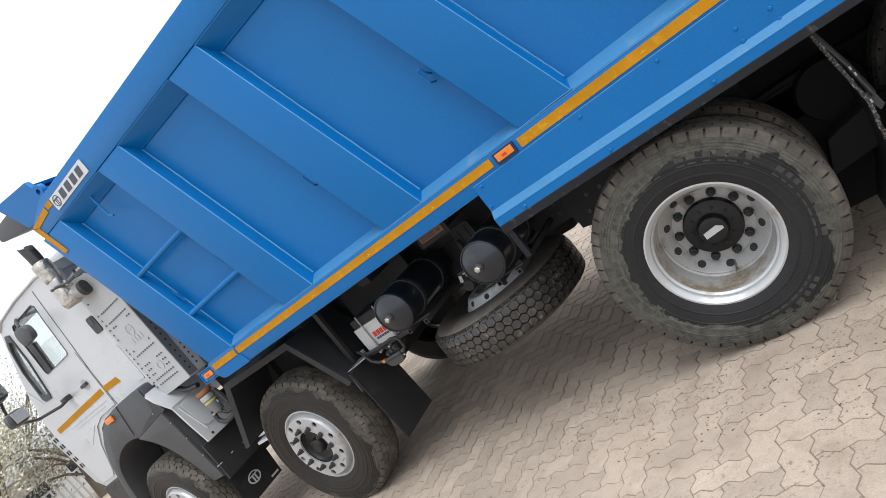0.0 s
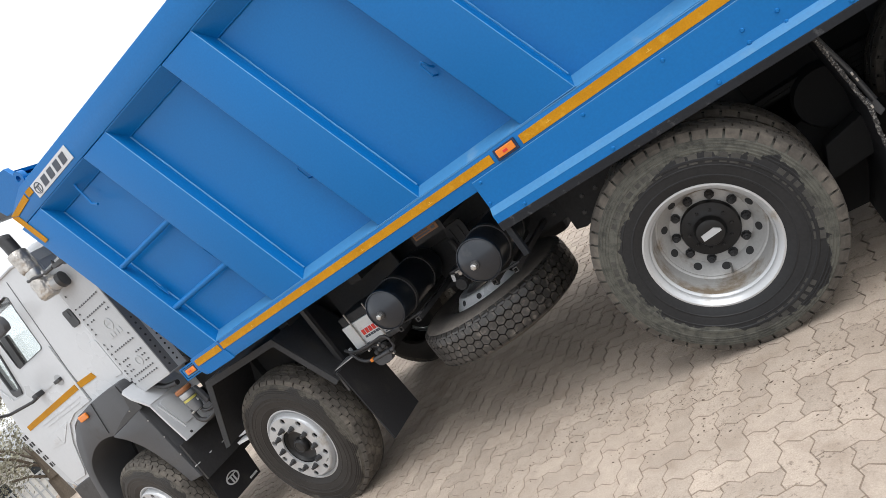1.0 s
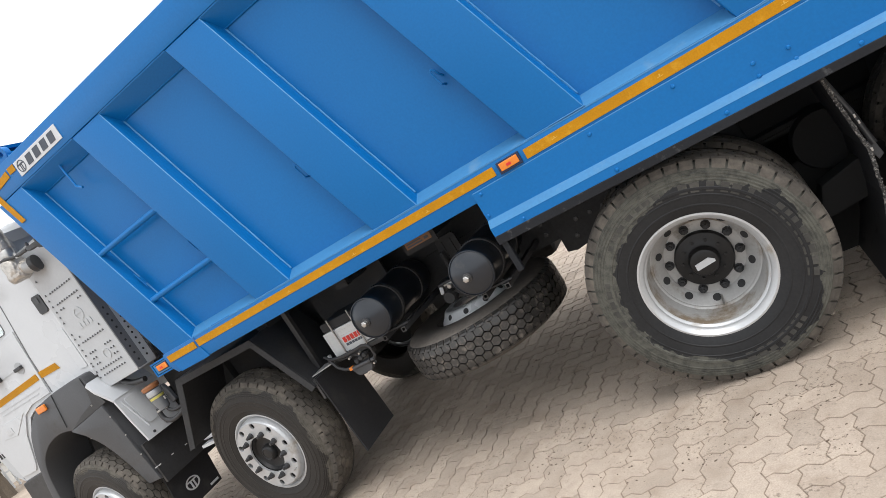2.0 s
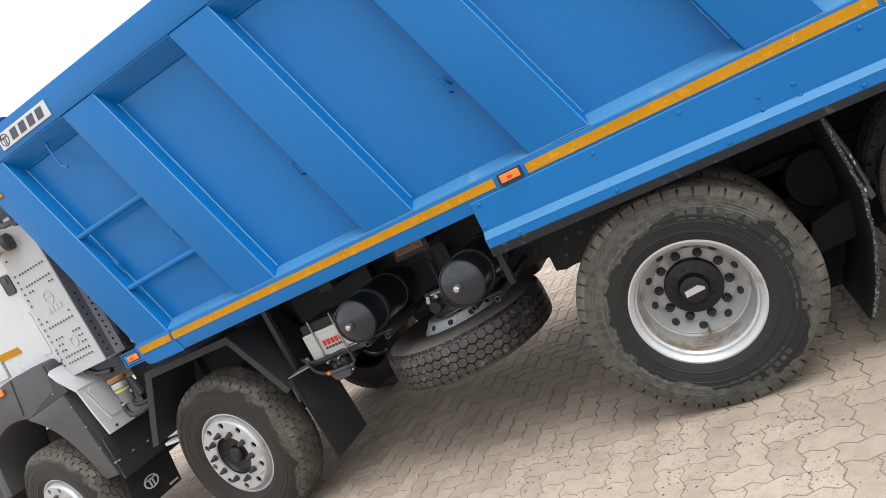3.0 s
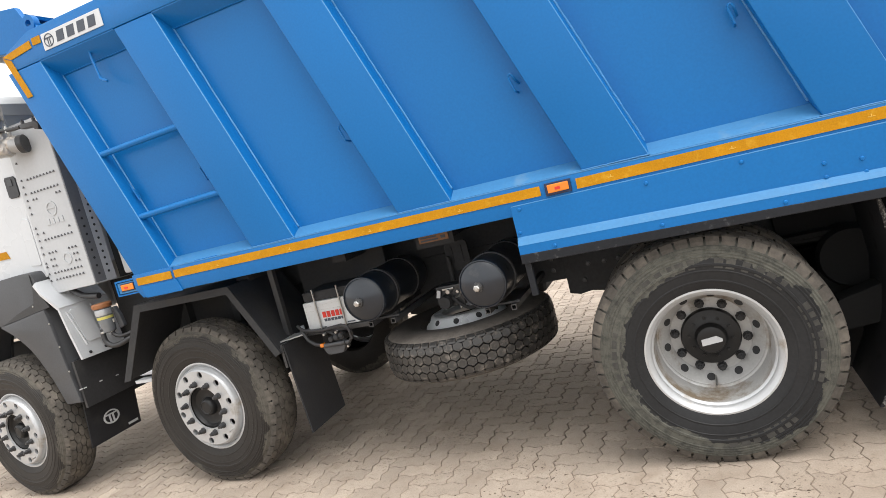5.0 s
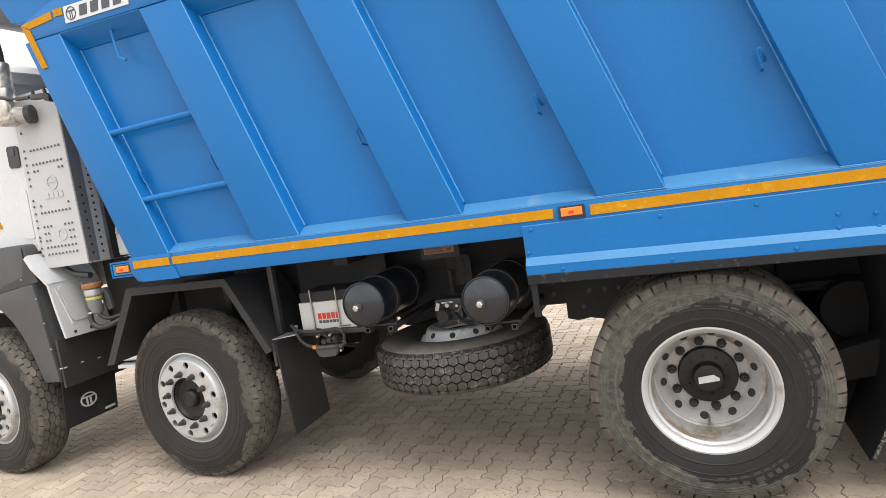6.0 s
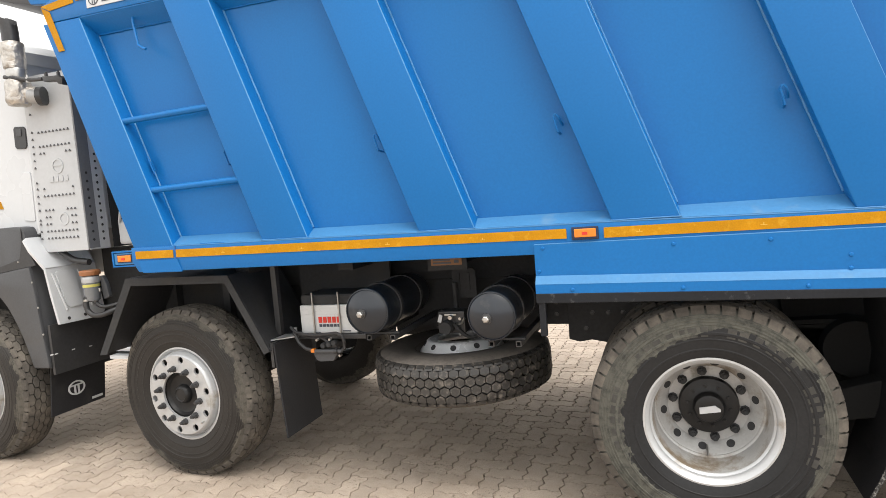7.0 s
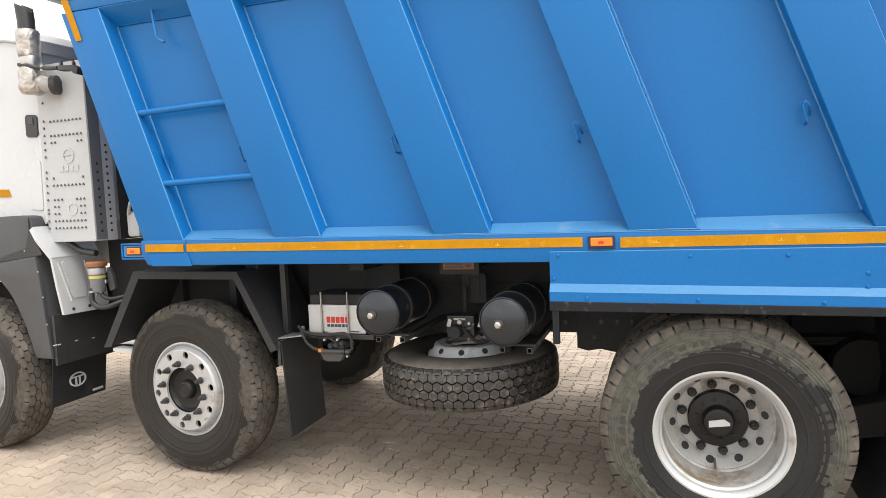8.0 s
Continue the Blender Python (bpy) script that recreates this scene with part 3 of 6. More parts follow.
# ---- wheels ----------------------------------------------------------------
def tyre_material(name, clean, dusty, start, end, wobble, grain, lean=0.0):
    """Rubber that is black by the bead and dusty towards the tread."""
    m = material(name, clean, 0.62, 0.0, 0.25, 5, 80, 0.0005, spec=0.22)
    n, l = m.node_tree.nodes, m.node_tree.links
    p = n["Principled BSDF"]
    old = p.inputs["Base Color"].links[0].from_socket
    co = n.new("ShaderNodeTexCoord")
    flat = n.new("ShaderNodeVectorMath")
    flat.operation = "MULTIPLY"
    flat.inputs[1].default_value = (1, 0, 1)
    l.new(co.outputs["Object"], flat.inputs[0])
    rad = n.new("ShaderNodeVectorMath")
    rad.operation = "LENGTH"
    l.new(flat.outputs[0], rad.inputs[0])
    ns = n.new("ShaderNodeTexNoise")
    ns.inputs["Scale"].default_value = grain
    ns.inputs["Detail"].default_value = 5
    ns.inputs["Roughness"].default_value = 0.60
    l.new(co.outputs["Object"], ns.inputs["Vector"])
    wob = n.new("ShaderNodeMath")
    wob.operation = "MULTIPLY_ADD"
    wob.inputs[1].default_value = wobble
    l.new(ns.outputs["Fac"], wob.inputs[0])
    l.new(rad.outputs["Value"], wob.inputs[2])
    edge = n.new("ShaderNodeMapRange")
    edge.inputs["From Min"].default_value, edge.inputs["From Max"].default_value = start + wobble / 2 + 0.025, end + wobble / 2 + 0.025
    chip = n.new("ShaderNodeTexNoise")      # ragged flakes along the edge of the dust
    chip.inputs["Scale"].default_value = 19
    chip.inputs["Detail"].default_value = 2
    chip.inputs["Distortion"].default_value = 1.2
    l.new(co.outputs["Object"], chip.inputs["Vector"])
    flake = n.new("ShaderNodeMath")
    flake.operation = "MULTIPLY_ADD"
    flake.inputs[1].default_value = 0.05
    l.new(chip.outputs["Fac"], flake.inputs[0])
    l.new(wob.outputs[0], flake.inputs[2])
    apart = n.new("ShaderNodeSeparateXYZ")      # more of one side was wiped clean
    l.new(co.outputs["Object"], apart.inputs[0])
    side = n.new("ShaderNodeMath")
    side.operation = "MULTIPLY_ADD"
    side.inputs[1].default_value = -lean
    l.new(apart.outputs["X"], side.inputs[0])
    l.new(flake.outputs[0], side.inputs[2])
    l.new(side.outputs[0], edge.inputs["Value"])
    thin = n.new("ShaderNodeTexNoise")
    thin.inputs["Scale"].default_value = 26
    thin.inputs["Detail"].default_value = 8
    thin.inputs["Roughness"].default_value = 0.7
    l.new(co.outputs["Object"], thin.inputs["Vector"])
    film = n.new("ShaderNodeMapRange")
    film.inputs["From Min"].default_value, film.inputs["From Max"].default_value = 0.34, 0.56
    film.inputs["To Min"].default_value = 0.35
    l.new(thin.outputs["Fac"], film.inputs["Value"])
    cover = n.new("ShaderNodeMath")
    cover.operation = "MULTIPLY"
    l.new(edge.outputs[0], cover.inputs[0])
    l.new(film.outputs[0], cover.inputs[1])
    mix = n.new("ShaderNodeMix")
    mix.data_type = "RGBA"
    l.new(cover.outputs[0], mix.inputs["Factor"])
    l.new(old, mix.inputs["A"])
    mix.inputs["B"].default_value = (*dusty, 1)
    l.new(mix.outputs["Result"], p.inputs["Base Color"])
    rg = n.new("ShaderNodeMapRange")
    rg.inputs["To Min"].default_value, rg.inputs["To Max"].default_value = 0.5, 0.92
    l.new(edge.outputs[0], rg.inputs["Value"])
    l.new(rg.outputs[0], p.inputs["Roughness"])
    return m


SIDEWALL = tyre_material("dusty_sidewall", (0.0195, 0.0200, 0.0212), (0.098, 0.097, 0.083), 0.408, 0.412, 0.20, 3.6, 0.10)
SIDEWALL_CLEAN = tyre_material("brown_black_sidewall", (0.028, 0.0255, 0.0235), (0.100, 0.092, 0.078), 0.466, 0.474, 0.20, 4)
SIDEWALL_SPARE = tyre_material("dusty_spare_sidewall", (0.080, 0.071, 0.064), (0.150, 0.133, 0.116), 0.36, 0.50, 0.20, 6)
R = 0.530


def tread_blocks(bm, rows, around, depth=0.016, shoulder="rear", gap=0.93, across=0.94):
    """Six-sided tread blocks round the tyre, staggered row by row, with lugs on both shoulders."""
    y0, y1 = 0.010, 0.200
    dy = (y1 - y0) / rows
    da = 2 * math.pi / around
    for j in range(rows):
        yc = y0 + (j + 0.5) * dy
        for i in range(around):
            ac = (i + 0.5 * (j % 2)) * da
            hw, hy = 0.5 * da * gap, 0.66 * dy * across
            six = [(-1.0, -0.5), (0.0, -1.0), (1.0, -0.5), (1.0, 0.5), (0.0, 1.0), (-1.0, 0.5)]
            low, top = [], []
            for a, y in six:
                yy = min(max(yc + y * hy, y0), y1)
                edge = abs(yy - 0.105) / 0.095
                drop = 0.010 * max(0.0, edge - 0.55) ** 2 / 0.2
                aa = ac + a * hw
                low.append(bm.verts.new(((R - depth) * math.cos(aa), yy, (R - depth) * math.sin(aa))))
                ta = ac + a * hw * 0.95
                top.append(bm.verts.new(((R - drop) * math.cos(ta), yy + (yc - yy) * 0.05, (R - drop) * math.sin(ta))))
            bm.faces.new(top)
            for k in range(6):
                q = (k + 1) % 6
                bm.faces.new((low[k], low[q], top[q], top[k]))
    if shoulder:
        for side in (0, 1):
            for i in range(around):
                a0, a1 = (i + 0.06) * da, (i + 0.90) * da
                ring = [(R - 0.003, 0.016), (R - 0.010, 0.000), (R - 0.030, -0.012), (R - 0.046, -0.0165), (R - 0.035, 0.02)] if shoulder == "rear" else [(R - 0.006, 0.014), (R - 0.010, 0.004), (R - 0.026, -0.0065), (R - 0.036, -0.009), (R - 0.03, 0.02)]
                pa, pb = [], []
                for r, y in ring:
                    yy = y if side == 0 else 0.21 - y
                    pa.append(bm.verts.new((r * math.cos(a0), yy, r * math.sin(a0))))
                    pb.append(bm.verts.new((r * math.cos(a1), yy, r * math.sin(a1))))
                for k in range(4):
                    bm.faces.new((pa[k], pa[k + 1], pb[k + 1], pb[k]))
                bm.faces.new(pa)
                bm.faces.new(pb)
    bmesh.ops.recalc_face_normals(bm, faces=bm.faces)
    return bm


TYRE_PROFILE = [(0.283, 0.004), (0.292, -0.012), (0.315, -0.022), (0.327, -0.0255), (0.329, -0.028), (0.334, -0.0285), (0.336, -0.0275), (0.350, -0.030), (0.372, -0.0325), (0.374, -0.0345), (0.378, -0.0345), (0.380, -0.033), (0.395, -0.034), (0.398, -0.037), (0.408, -0.037), (0.411, -0.034),
                (0.436, -0.0315), (0.438, -0.0335), (0.442, -0.033), (0.444, -0.030), (0.449, -0.0292), (0.451, -0.0310), (0.455, -0.0303), (0.457, -0.0270),
                (0.462, -0.0262), (0.464, -0.0278), (0.468, -0.0268), (0.470, -0.0232), (0.475, -0.0218), (0.477, -0.0232), (0.481, -0.0216), (0.483, -0.0172),
                (0.492, -0.010), (0.508, 0.008), (0.513, 0.03), (0.5145, 0.105), (0.513, 0.18), (0.508, 0.202),
                (0.492, 0.222), (0.44, 0.243), (0.35, 0.242), (0.300, 0.230), (0.285, 0.206)]


SMOOTH_PROFILE = [(0.283, 0.004), (0.290, -0.014), (0.305, -0.024), (0.335, -0.032), (0.370, -0.036), (0.410, -0.036), (0.445, -0.031), (0.470, -0.023), (0.485, -0.015)] + TYRE_PROFILE[32:]


def raised_mark(r, size, a, w, y):
    """One raised plain bar on a sidewall, a and w in degrees."""
    bm = bmesh.new()
    q = [(r, radians(a)), (r, radians(a + w)), (r + size, radians(a + w)), (r + size, radians(a))]
    low = [bm.verts.new((u * math.cos(s), y + 0.006, u * math.sin(s))) for u, s in q]
    top = [bm.verts.new((u * math.cos(s), y - 0.0015, u * math.sin(s))) for u, s in q]
    bm.faces.new(top)
    for k in range(4):
        bm.faces.new((low[k], low[(k + 1) % 4], top[(k + 1) % 4], top[k]))
    bmesh.ops.recalc_face_normals(bm, faces=bm.faces)
    return bm


def build_wheel(kind, tread, name="wheel"):
    """A wheel about its own axis (local y, flange plane at y = 0). kind: rear (dished in) or front (bulging out)."""
    w = part(name, lathe(bmesh.new(), SMOOTH_PROFILE if kind == "spare" else TYRE_PROFILE, (0, 0, 0), "y", 72), {"rear": SIDEWALL, "front": SIDEWALL_CLEAN, "spare": SIDEWALL_SPARE}[kind], truck, "dusty black radial truck tyre on a silver steel wheel", smooth=True)
    band = [(0.5092, 0.006), (0.5142, 0.03), (0.5157, 0.105), (0.5142, 0.18), (0.5092, 0.204)]
    part("tread_base", lathe(bmesh.new(), band, (0, 0, 0), "y", 72), RUBBER if kind == "rear" else GROOVE, w, smooth=True)
    part("tread", tread_blocks(bmesh.new(), 5 if kind == "front" else 4, {"rear": 50, "front": 42, "spare": 60}[kind], shoulder="rear" if kind == "rear" else "smooth", gap=0.975 if kind == "spare" else 0.955, across={"rear": 0.94, "front": 0.88, "spare": 0.90}[kind]), tread, w, "blocky dusty tread")
    if kind == "rear":
        marks = random.Random(3)
        for first, last in ((48, 90), (100, 146), (-14, 34), (-82, -40), (168, 210)):
            a = first
            while a < last:
                wide = marks.choice((3.2, 4.2, 5.0))
                part("raised_mark", raised_mark(0.388, 0.043, a, wide, -0.0335), MARK, w)
                a += wide + marks.choice((1.6, 2.0, 3.8))
    flange = [(0.2925, 0.006), (0.2935, -0.004), (0.290, -0.011), (0.282, -0.012), (0.274, -0.004), (0.267, 0.006), (0.263, 0.016), (0.264, 0.030)]
    if kind == "rear":
        prof = flange[:5] + [(0.268, 0.003), (0.2625, 0.010), (0.2595, 0.020), (0.2610, 0.029), (0.2535, 0.035), (0.2510, 0.040)]
        barrel = [(0.2512, 0.0395), (0.2495, 0.07), (0.2470, 0.12), (0.2445, 0.172), (0.2415, 0.184), (0.2345, 0.188), (0.2315, 0.193), (0.2325, 0.199), (0.2270, 0.204), (0.2230, 0.209), (0.1830, 0.250), (0.1825, 0.29)]
        disc_y, nut_y, hole_r, hole_s, disc_in = 0.250, 0.250, 0.0, 0.0, 0.118
    elif kind == "front":
        prof = flange[:5] + [(0.2695, 0.004), (0.2660, 0.010), (0.2630, 0.010), (0.2610, 0.000), (0.2585, -0.018), (0.2545, -0.031), (0.2490, -0.0385), (0.2450, -0.041), (0.2450, 0.03)]
        disc_y, nut_y, hole_r, hole_s, disc_in = -0.042, -0.042, 0.2205, 0.0215, 0.140
    else:
        prof = [(0.2600, 0.030), (0.2570, 0.018), (0.2500, 0.002), (0.2270, -0.023), (0.2130, -0.042), (0.2060, -0.051), (0.1970, -0.055), (0.1900, -0.056), (0.1900, -0.01)]
        disc_y, nut_y, hole_r, hole_s, disc_in = -0.057, -0.057, 0.164, 0.012, 0.140
    part("rim", lathe(bmesh.new(), prof, (0, 0, 0), "y", 72), SILVER_PALE if kind == "spare" else SILVER_BRIGHT, w, "silver painted steel rim", smooth=True)
    if kind == "spare":
        part("rim_flange", lathe(bmesh.new(), flange + [(0.2605, 0.031)], (0, 0, 0), "y", 72), TREAD, w, "rim flange under a coat of dust", smooth=True)
    if kind == "rear":
        part("rim_barrel", lathe(bmesh.new(), barrel, (0, 0, 0), "y", 72), BARREL, w, "dusty silver barrel stained brown", smooth=True)
        prof = barrel
    circle = lambda r, n, cx=0.0, cz=0.0: [(cx + r * math.cos(2 * math.pi * k / n), cz + r * math.sin(2 * math.pi * k / n)) for k in range(n)]
    spots = [2 * math.pi * (i + 0.5) / 10 for i in range(10)]
    rim_r = prof[-2][0] - 0.0005
    disc = holed(circle(rim_r, 60), [circle(disc_in, 36)] + ([circle(hole_s, 12, hole_r * math.cos(a), hole_r * math.sin(a)) for a in spots] if hole_r else []), "y", disc_y, disc_y + 0.014)
    part("wheel_disc", disc, SILVER_DULL if kind == "rear" else SILVER_BRIGHT, w, "silver disc with ten round holes")
    part("hollow", lathe(bmesh.new(), [(rim_r - 0.004, disc_y + 0.06), (0.03, disc_y + 0.06)], (0, 0, 0), "y", 36), BLACK_MATT, w)
    if kind != "front":     # dark discs stand for the shaded hand holes between disc and barrel
        cr, cy, turn, size = (0.2195, -0.0325, 54, 0.0180) if kind == "spare" else (0.2045, 0.2280, -46, 0.0200)
        for a in [s + (radians(5) if kind == "spare" else 0.0) for s in spots]:
            bm = lathe(bmesh.new(), [(size, -0.0025), (size * 0.92, 0.001), (0.001, 0.001)], (0, 0, 0), "y", 14)
            bmesh.ops.transform(bm, matrix=Matrix.Translation((cr * math.cos(a), cy, cr * math.sin(a))) @ Matrix.Rotation(-a, 4, "Y") @ Matrix.Rotation(radians(turn), 4, "Z"), verts=bm.verts)
            part("hand_hole", bm, BLACK_MATT, w)
    if kind == "spare":
        return w
    if kind == "rear":
        hub = part("hub", lathe(bmesh.new(), [(0.134, 0.28), (0.134, 0.226), (0.129, 0.216), (0.110, 0.212), (0.078, 0.208), (0.071, 0.202), (0.067, 0.176), (0.062, 0.166), (0.054, 0.163), (0.030, 0.161), (0.001, 0.161)], (0, 0, 0), "y", 40), HUB, w, "black axle hub cover", smooth=True)
        part("sticker", prism(bmesh.new(), [(u * 0.951 - w * 0.309, u * 0.309 + w * 0.951) for u, w in ((-0.046, -0.016), (0.046, -0.016), (0.048, -0.004), (0.026, 0.016), (-0.042, 0.014))], "y", 0.1560, 0.1605), WHITE, hub, "small white sticker")
        for k in range(10):
            a = 2 * math.pi * k / 10
            part("hub_bolt", lathe(bmesh.new(), [(0.008, 0.213), (0.008, 0.204), (0.001, 0.203)], (0.096 * math.cos(a), 0, 0.096 * math.sin(a)), "y", 6), HUB, hub)
    else:
        hub = part("hub", lathe(bmesh.new(), [(0.139, 0.02), (0.139, -0.022), (0.130, -0.026), (0.118, -0.006), (0.088, 0.002), (0.060, -0.002), (0.054, -0.026), (0.048, -0.036), (0.040, -0.040), (0.036, -0.036), (0.001, -0.038)], (0, 0, 0), "y", 40), HUB, w, "black axle hub", smooth=True)
    for i in range(10):
        a = 2 * math.pi * i / 10
        nr = 0.1600 if kind == "rear" else 0.1640
        c = (nr * math.cos(a), 0, nr * math.sin(a))
        if kind == "rear":
            prof = [(0.023, nut_y - 0.001), (0.023, nut_y - 0.006), (0.018, nut_y - 0.008), (0.017, nut_y - 0.028), (0.010, nut_y - 0.031), (0.009, nut_y - 0.038), (0.001, nut_y - 0.039)]
        else:
            prof = [(0.021, nut_y - 0.001), (0.021, nut_y - 0.008), (0.0165, nut_y - 0.010), (0.0155, nut_y - 0.028), (0.011, nut_y - 0.030), (0.010, nut_y - 0.044), (0.001, nut_y - 0.046)]
        part("wheel_nut", lathe(bmesh.new(), prof, c, "y", 8), BLACK_MATT if kind == "rear" else BLACK, w)
    part("valve", tube(bmesh.new(), [(0.02, 0.235, -0.200), (0.022, 0.20, -0.212), (0.022, 0.165, -0.222)] if kind == "rear" else [(0.195, -0.03, -0.12), (0.200, -0.07, -0.125)], 0.005, 8), STEEL, w)
    return w


def again(w, loc, rz=0.0, ry=0.0):
    """The same wheel at another place, with its parts."""
    c = w.copy()
    scene.collection.objects.link(c)
    c.location = loc
    c.rotation_euler = (0, radians(ry), radians(rz))
    for o in w.children:
        k = o.copy()
        scene.collection.objects.link(k)
        k.parent = c
    return c


rear = build_wheel("rear", TREAD)
front = build_wheel("front", TREAD)
REAR_X, REAR2_X, FRONT2_X, FRONT1_X = 0.731, 2.070, -2.265, -4.04
AX = 0.520
rear.location = (REAR_X, 0.030, AX)
rear.rotation_euler = (0, radians(10), 0)
front.location = (FRONT2_X, 0.205, AX)
front.rotation_euler = (0, radians(9), radians(-6))
again(front, (FRONT1_X, 0.205, AX), -7, 25)
again(front, (FRONT2_X, 2.30, AX), 174, 40)
again(front, (FRONT1_X, 2.30, AX), 173, 70)
again(rear, (REAR2_X, 0.030, AX), 0, 50)
for x in (REAR_X, REAR2_X):
    again(front, (x, 0.62, AX), 180, 20)
    again(rear, (x, 2.37, AX), 180, 33)
    again(front, (x, 1.78, AX), 0, 10)

# spare wheel hung flat under the chassis
spare = build_wheel("spare", TREAD_SPARE, "spare_wheel")
spare["label"] = "spare tyre on a silver rim hung flat under the chassis"
spare.location = (-0.594, 0.640, 0.715)
spare.scale = (0.977, 0.977, 0.977)
spare.rotation_euler = (radians(-90), radians(-1.2), 0)

# ---- chassis ---------------------------------------------------------------
bm = new_box(-5.0, 3.3, 0.80, 0.812, 0.80, 1.09)
for z in (0.80, 1.078):
    box(bm, -5.0, 3.3, 0.8125, 0.88, z, z + 0.012)
box(bm, -5.0, 3.3, 1.60, 1.612, 0.80, 1.09)
chassis = part("chassis", bm, BLACK_MATT, truck, "black steel ladder frame")
part("subframe", new_box(-2.1, 3.25, 0.78, 0.90, 1.095, 1.335), BLACK_MATT, chassis)
part("subframe", new_box(-2.1, 3.25, 1.50, 1.62, 1.095, 1.335), BLACK_MATT, chassis)
for x in (-4.6, -3.2, -2.4, -1.5, -0.3, 0.3, 1.42, 2.5, 3.1):
    part("cross_member", new_box(x, x + 0.12, 0.885, 1.598, 0.82, 1.07), BLACK_MATT, chassis)
for x in (-1.9, -1.2, -0.55, 0.02, 0.55, 1.4, 2.4):
    part("floor_bearer", new_box(x, x + 0.09, 0.34, 2.34, 1.225, 1.338), BLACK_MATT, chassis)
bolt2 = bpy.data.meshes.new("frame_bolt")
bb = lathe(bmesh.new(), [(0.014, 0.0), (0.014, -0.010), (0.001, -0.012)], (0, 0, 0), "y", 6)
bb.to_mesh(bolt2)
bb.free()
bolt2.materials.append(BLACK)
for x in (0.08, 0.16, 0.24, 0.42, -0.05, -0.42, -1.0, -1.08):
    for z in (0.86, 0.93, 1.02):
        ob = new("frame_bolt", bolt2)
        ob.parent = chassis
        ob.location = (x, 0.7985, z)
plate = part("bracket_plate", prism(bmesh.new(), [(0.02, 0.715), (0.08, 0.700), (0.15, 0.712), (0.26, 0.692), (0.36, 0.705), (0.46, 0.80), (0.46, 1.09), (0.02, 1.09)], "y", 0.775, 0.798, 0.003), BLACK_MATT, chassis)
for x, z in ((0.12, 0.95), (0.20, 0.95), (0.28, 0.95), (0.16, 0.87), (0.25, 0.87), (0.33, 0.87), (0.12, 0.78)):
    ob = new("frame_bolt", bolt2)
    ob.parent = chassis
    ob.location = (x, 0.7755, z)
part("slotted_plate", prism(bmesh.new(), [(-0.61, 1.00), (-0.465, 1.00), (-0.465, 1.16), (-0.48, 1.178), (-0.595, 1.178), (-0.61, 1.16)], "y", 0.60, 0.615, 0.004), BLACK_MATT, chassis)
for x in (-0.575, -0.515):
    part("slot_rib", new_box(x, x + 0.014, 0.592, 0.5995, 1.05, 1.15, bevel=0.003), BLACK_MATT, chassis)
warn = part("warning_label", new_box(-0.618, -0.446, 0.296, 0.300, 1.232, 1.272), WARN, chassis, "faded orange warning label")
part("print_bar", new_box(-0.606, -0.510, 0.293, 0.2955, 1.256, 1.263), INK, warn)
part("print_bar", new_box(-0.606, -0.505, 0.293, 0.2955, 1.240, 1.248), INK, warn)
part("label_backing", new_box(-0.64, -0.42, 0.301, 0.310, 1.205, 1.335), BLACK_MATT, chassis)
part("print_bar", new_box(-0.488, -0.462, 0.293, 0.2955, 1.243, 1.258), INK, warn)

# axles, diffs and springs
for x, r in ((REAR_X, 0.085), (REAR2_X, 0.085)):
    ax = part("axle", lathe(bmesh.new(), [(r, 0.25), (r, 0.95), (0.15, 1.02), (0.20, 1.10), (0.22, 1.2), (0.20, 1.3), (0.15, 1.38), (r, 1.45), (r, 2.15)], (x, 0, AX), "y", 28), BLACK_MATT, truck, smooth=True)
    part("brake_drum", lathe(bmesh.new(), [(0.10, 0.345), (0.21, 0.35), (0.215, 0.50), (0.10, 0.51)], (x, 0, AX), "y", 32), BLACK_MATT, ax, smooth=True)
    part("brake_chamber", lathe(bmesh.new(), [(0.03, -0.12), (0.075, -0.10), (0.08, 0.0), (0.075, 0.12), (0.03, 0.14)], (x + 0.36, 0.72, 0.62), "x", 20), BLACK, ax, smooth=True)
for x in (FRONT2_X, FRONT1_X):
    ax = part("front_axle", new_box(x - 0.05, x + 0.05, 0.42, 1.99, 0.42, 0.54, bevel=0.02), BLACK_MATT, truck)
    part("brake_drum", lathe(bmesh.new(), [(0.08, 0.27), (0.205, 0.28), (0.205, 0.48), (0.08, 0.50)], (x, 0, AX), "y", 32), BLACK_MATT, ax, smooth=True)
    part("kingpin", lathe(bmesh.new(), [(0.05, 0.34), (0.05, 0.68)], (x, 0.52, 0), "z", 16), BLACK_MATT, ax, smooth=True)
for k in range(8):
    half = 0.86 - 0.09 * k
    xm = (REAR_X + REAR2_X) / 2
    pts = [(xm + half * t / 6, 0.76 - 0.0245 * k + 0.10 * (1 - (t * half / 6) ** 2) - 0.02) for t in range(-6, 7)]
    bm = prism(bmesh.new(), pts + [(x, z - 0.022) for x, z in pts[::-1]], "y", 0.66, 0.75)
    part("leaf_spring", bm, GROOVE, truck)
for x in (FRONT2_X, FRONT1_X):
    for k in range(5):
        half = 0.75 - 0.12 * k
        pts = [(x + half * t / 6, 0.70 - 0.0205 * k + 0.12 * (t * half / 6) ** 2) for t in range(-6, 7)]
        bm = prism(bmesh.new(), pts + [(u, z - 0.018) for u, z in pts[::-1]], "y", 0.72, 0.80)
        part("leaf_spring", bm, GROOVE, truck)
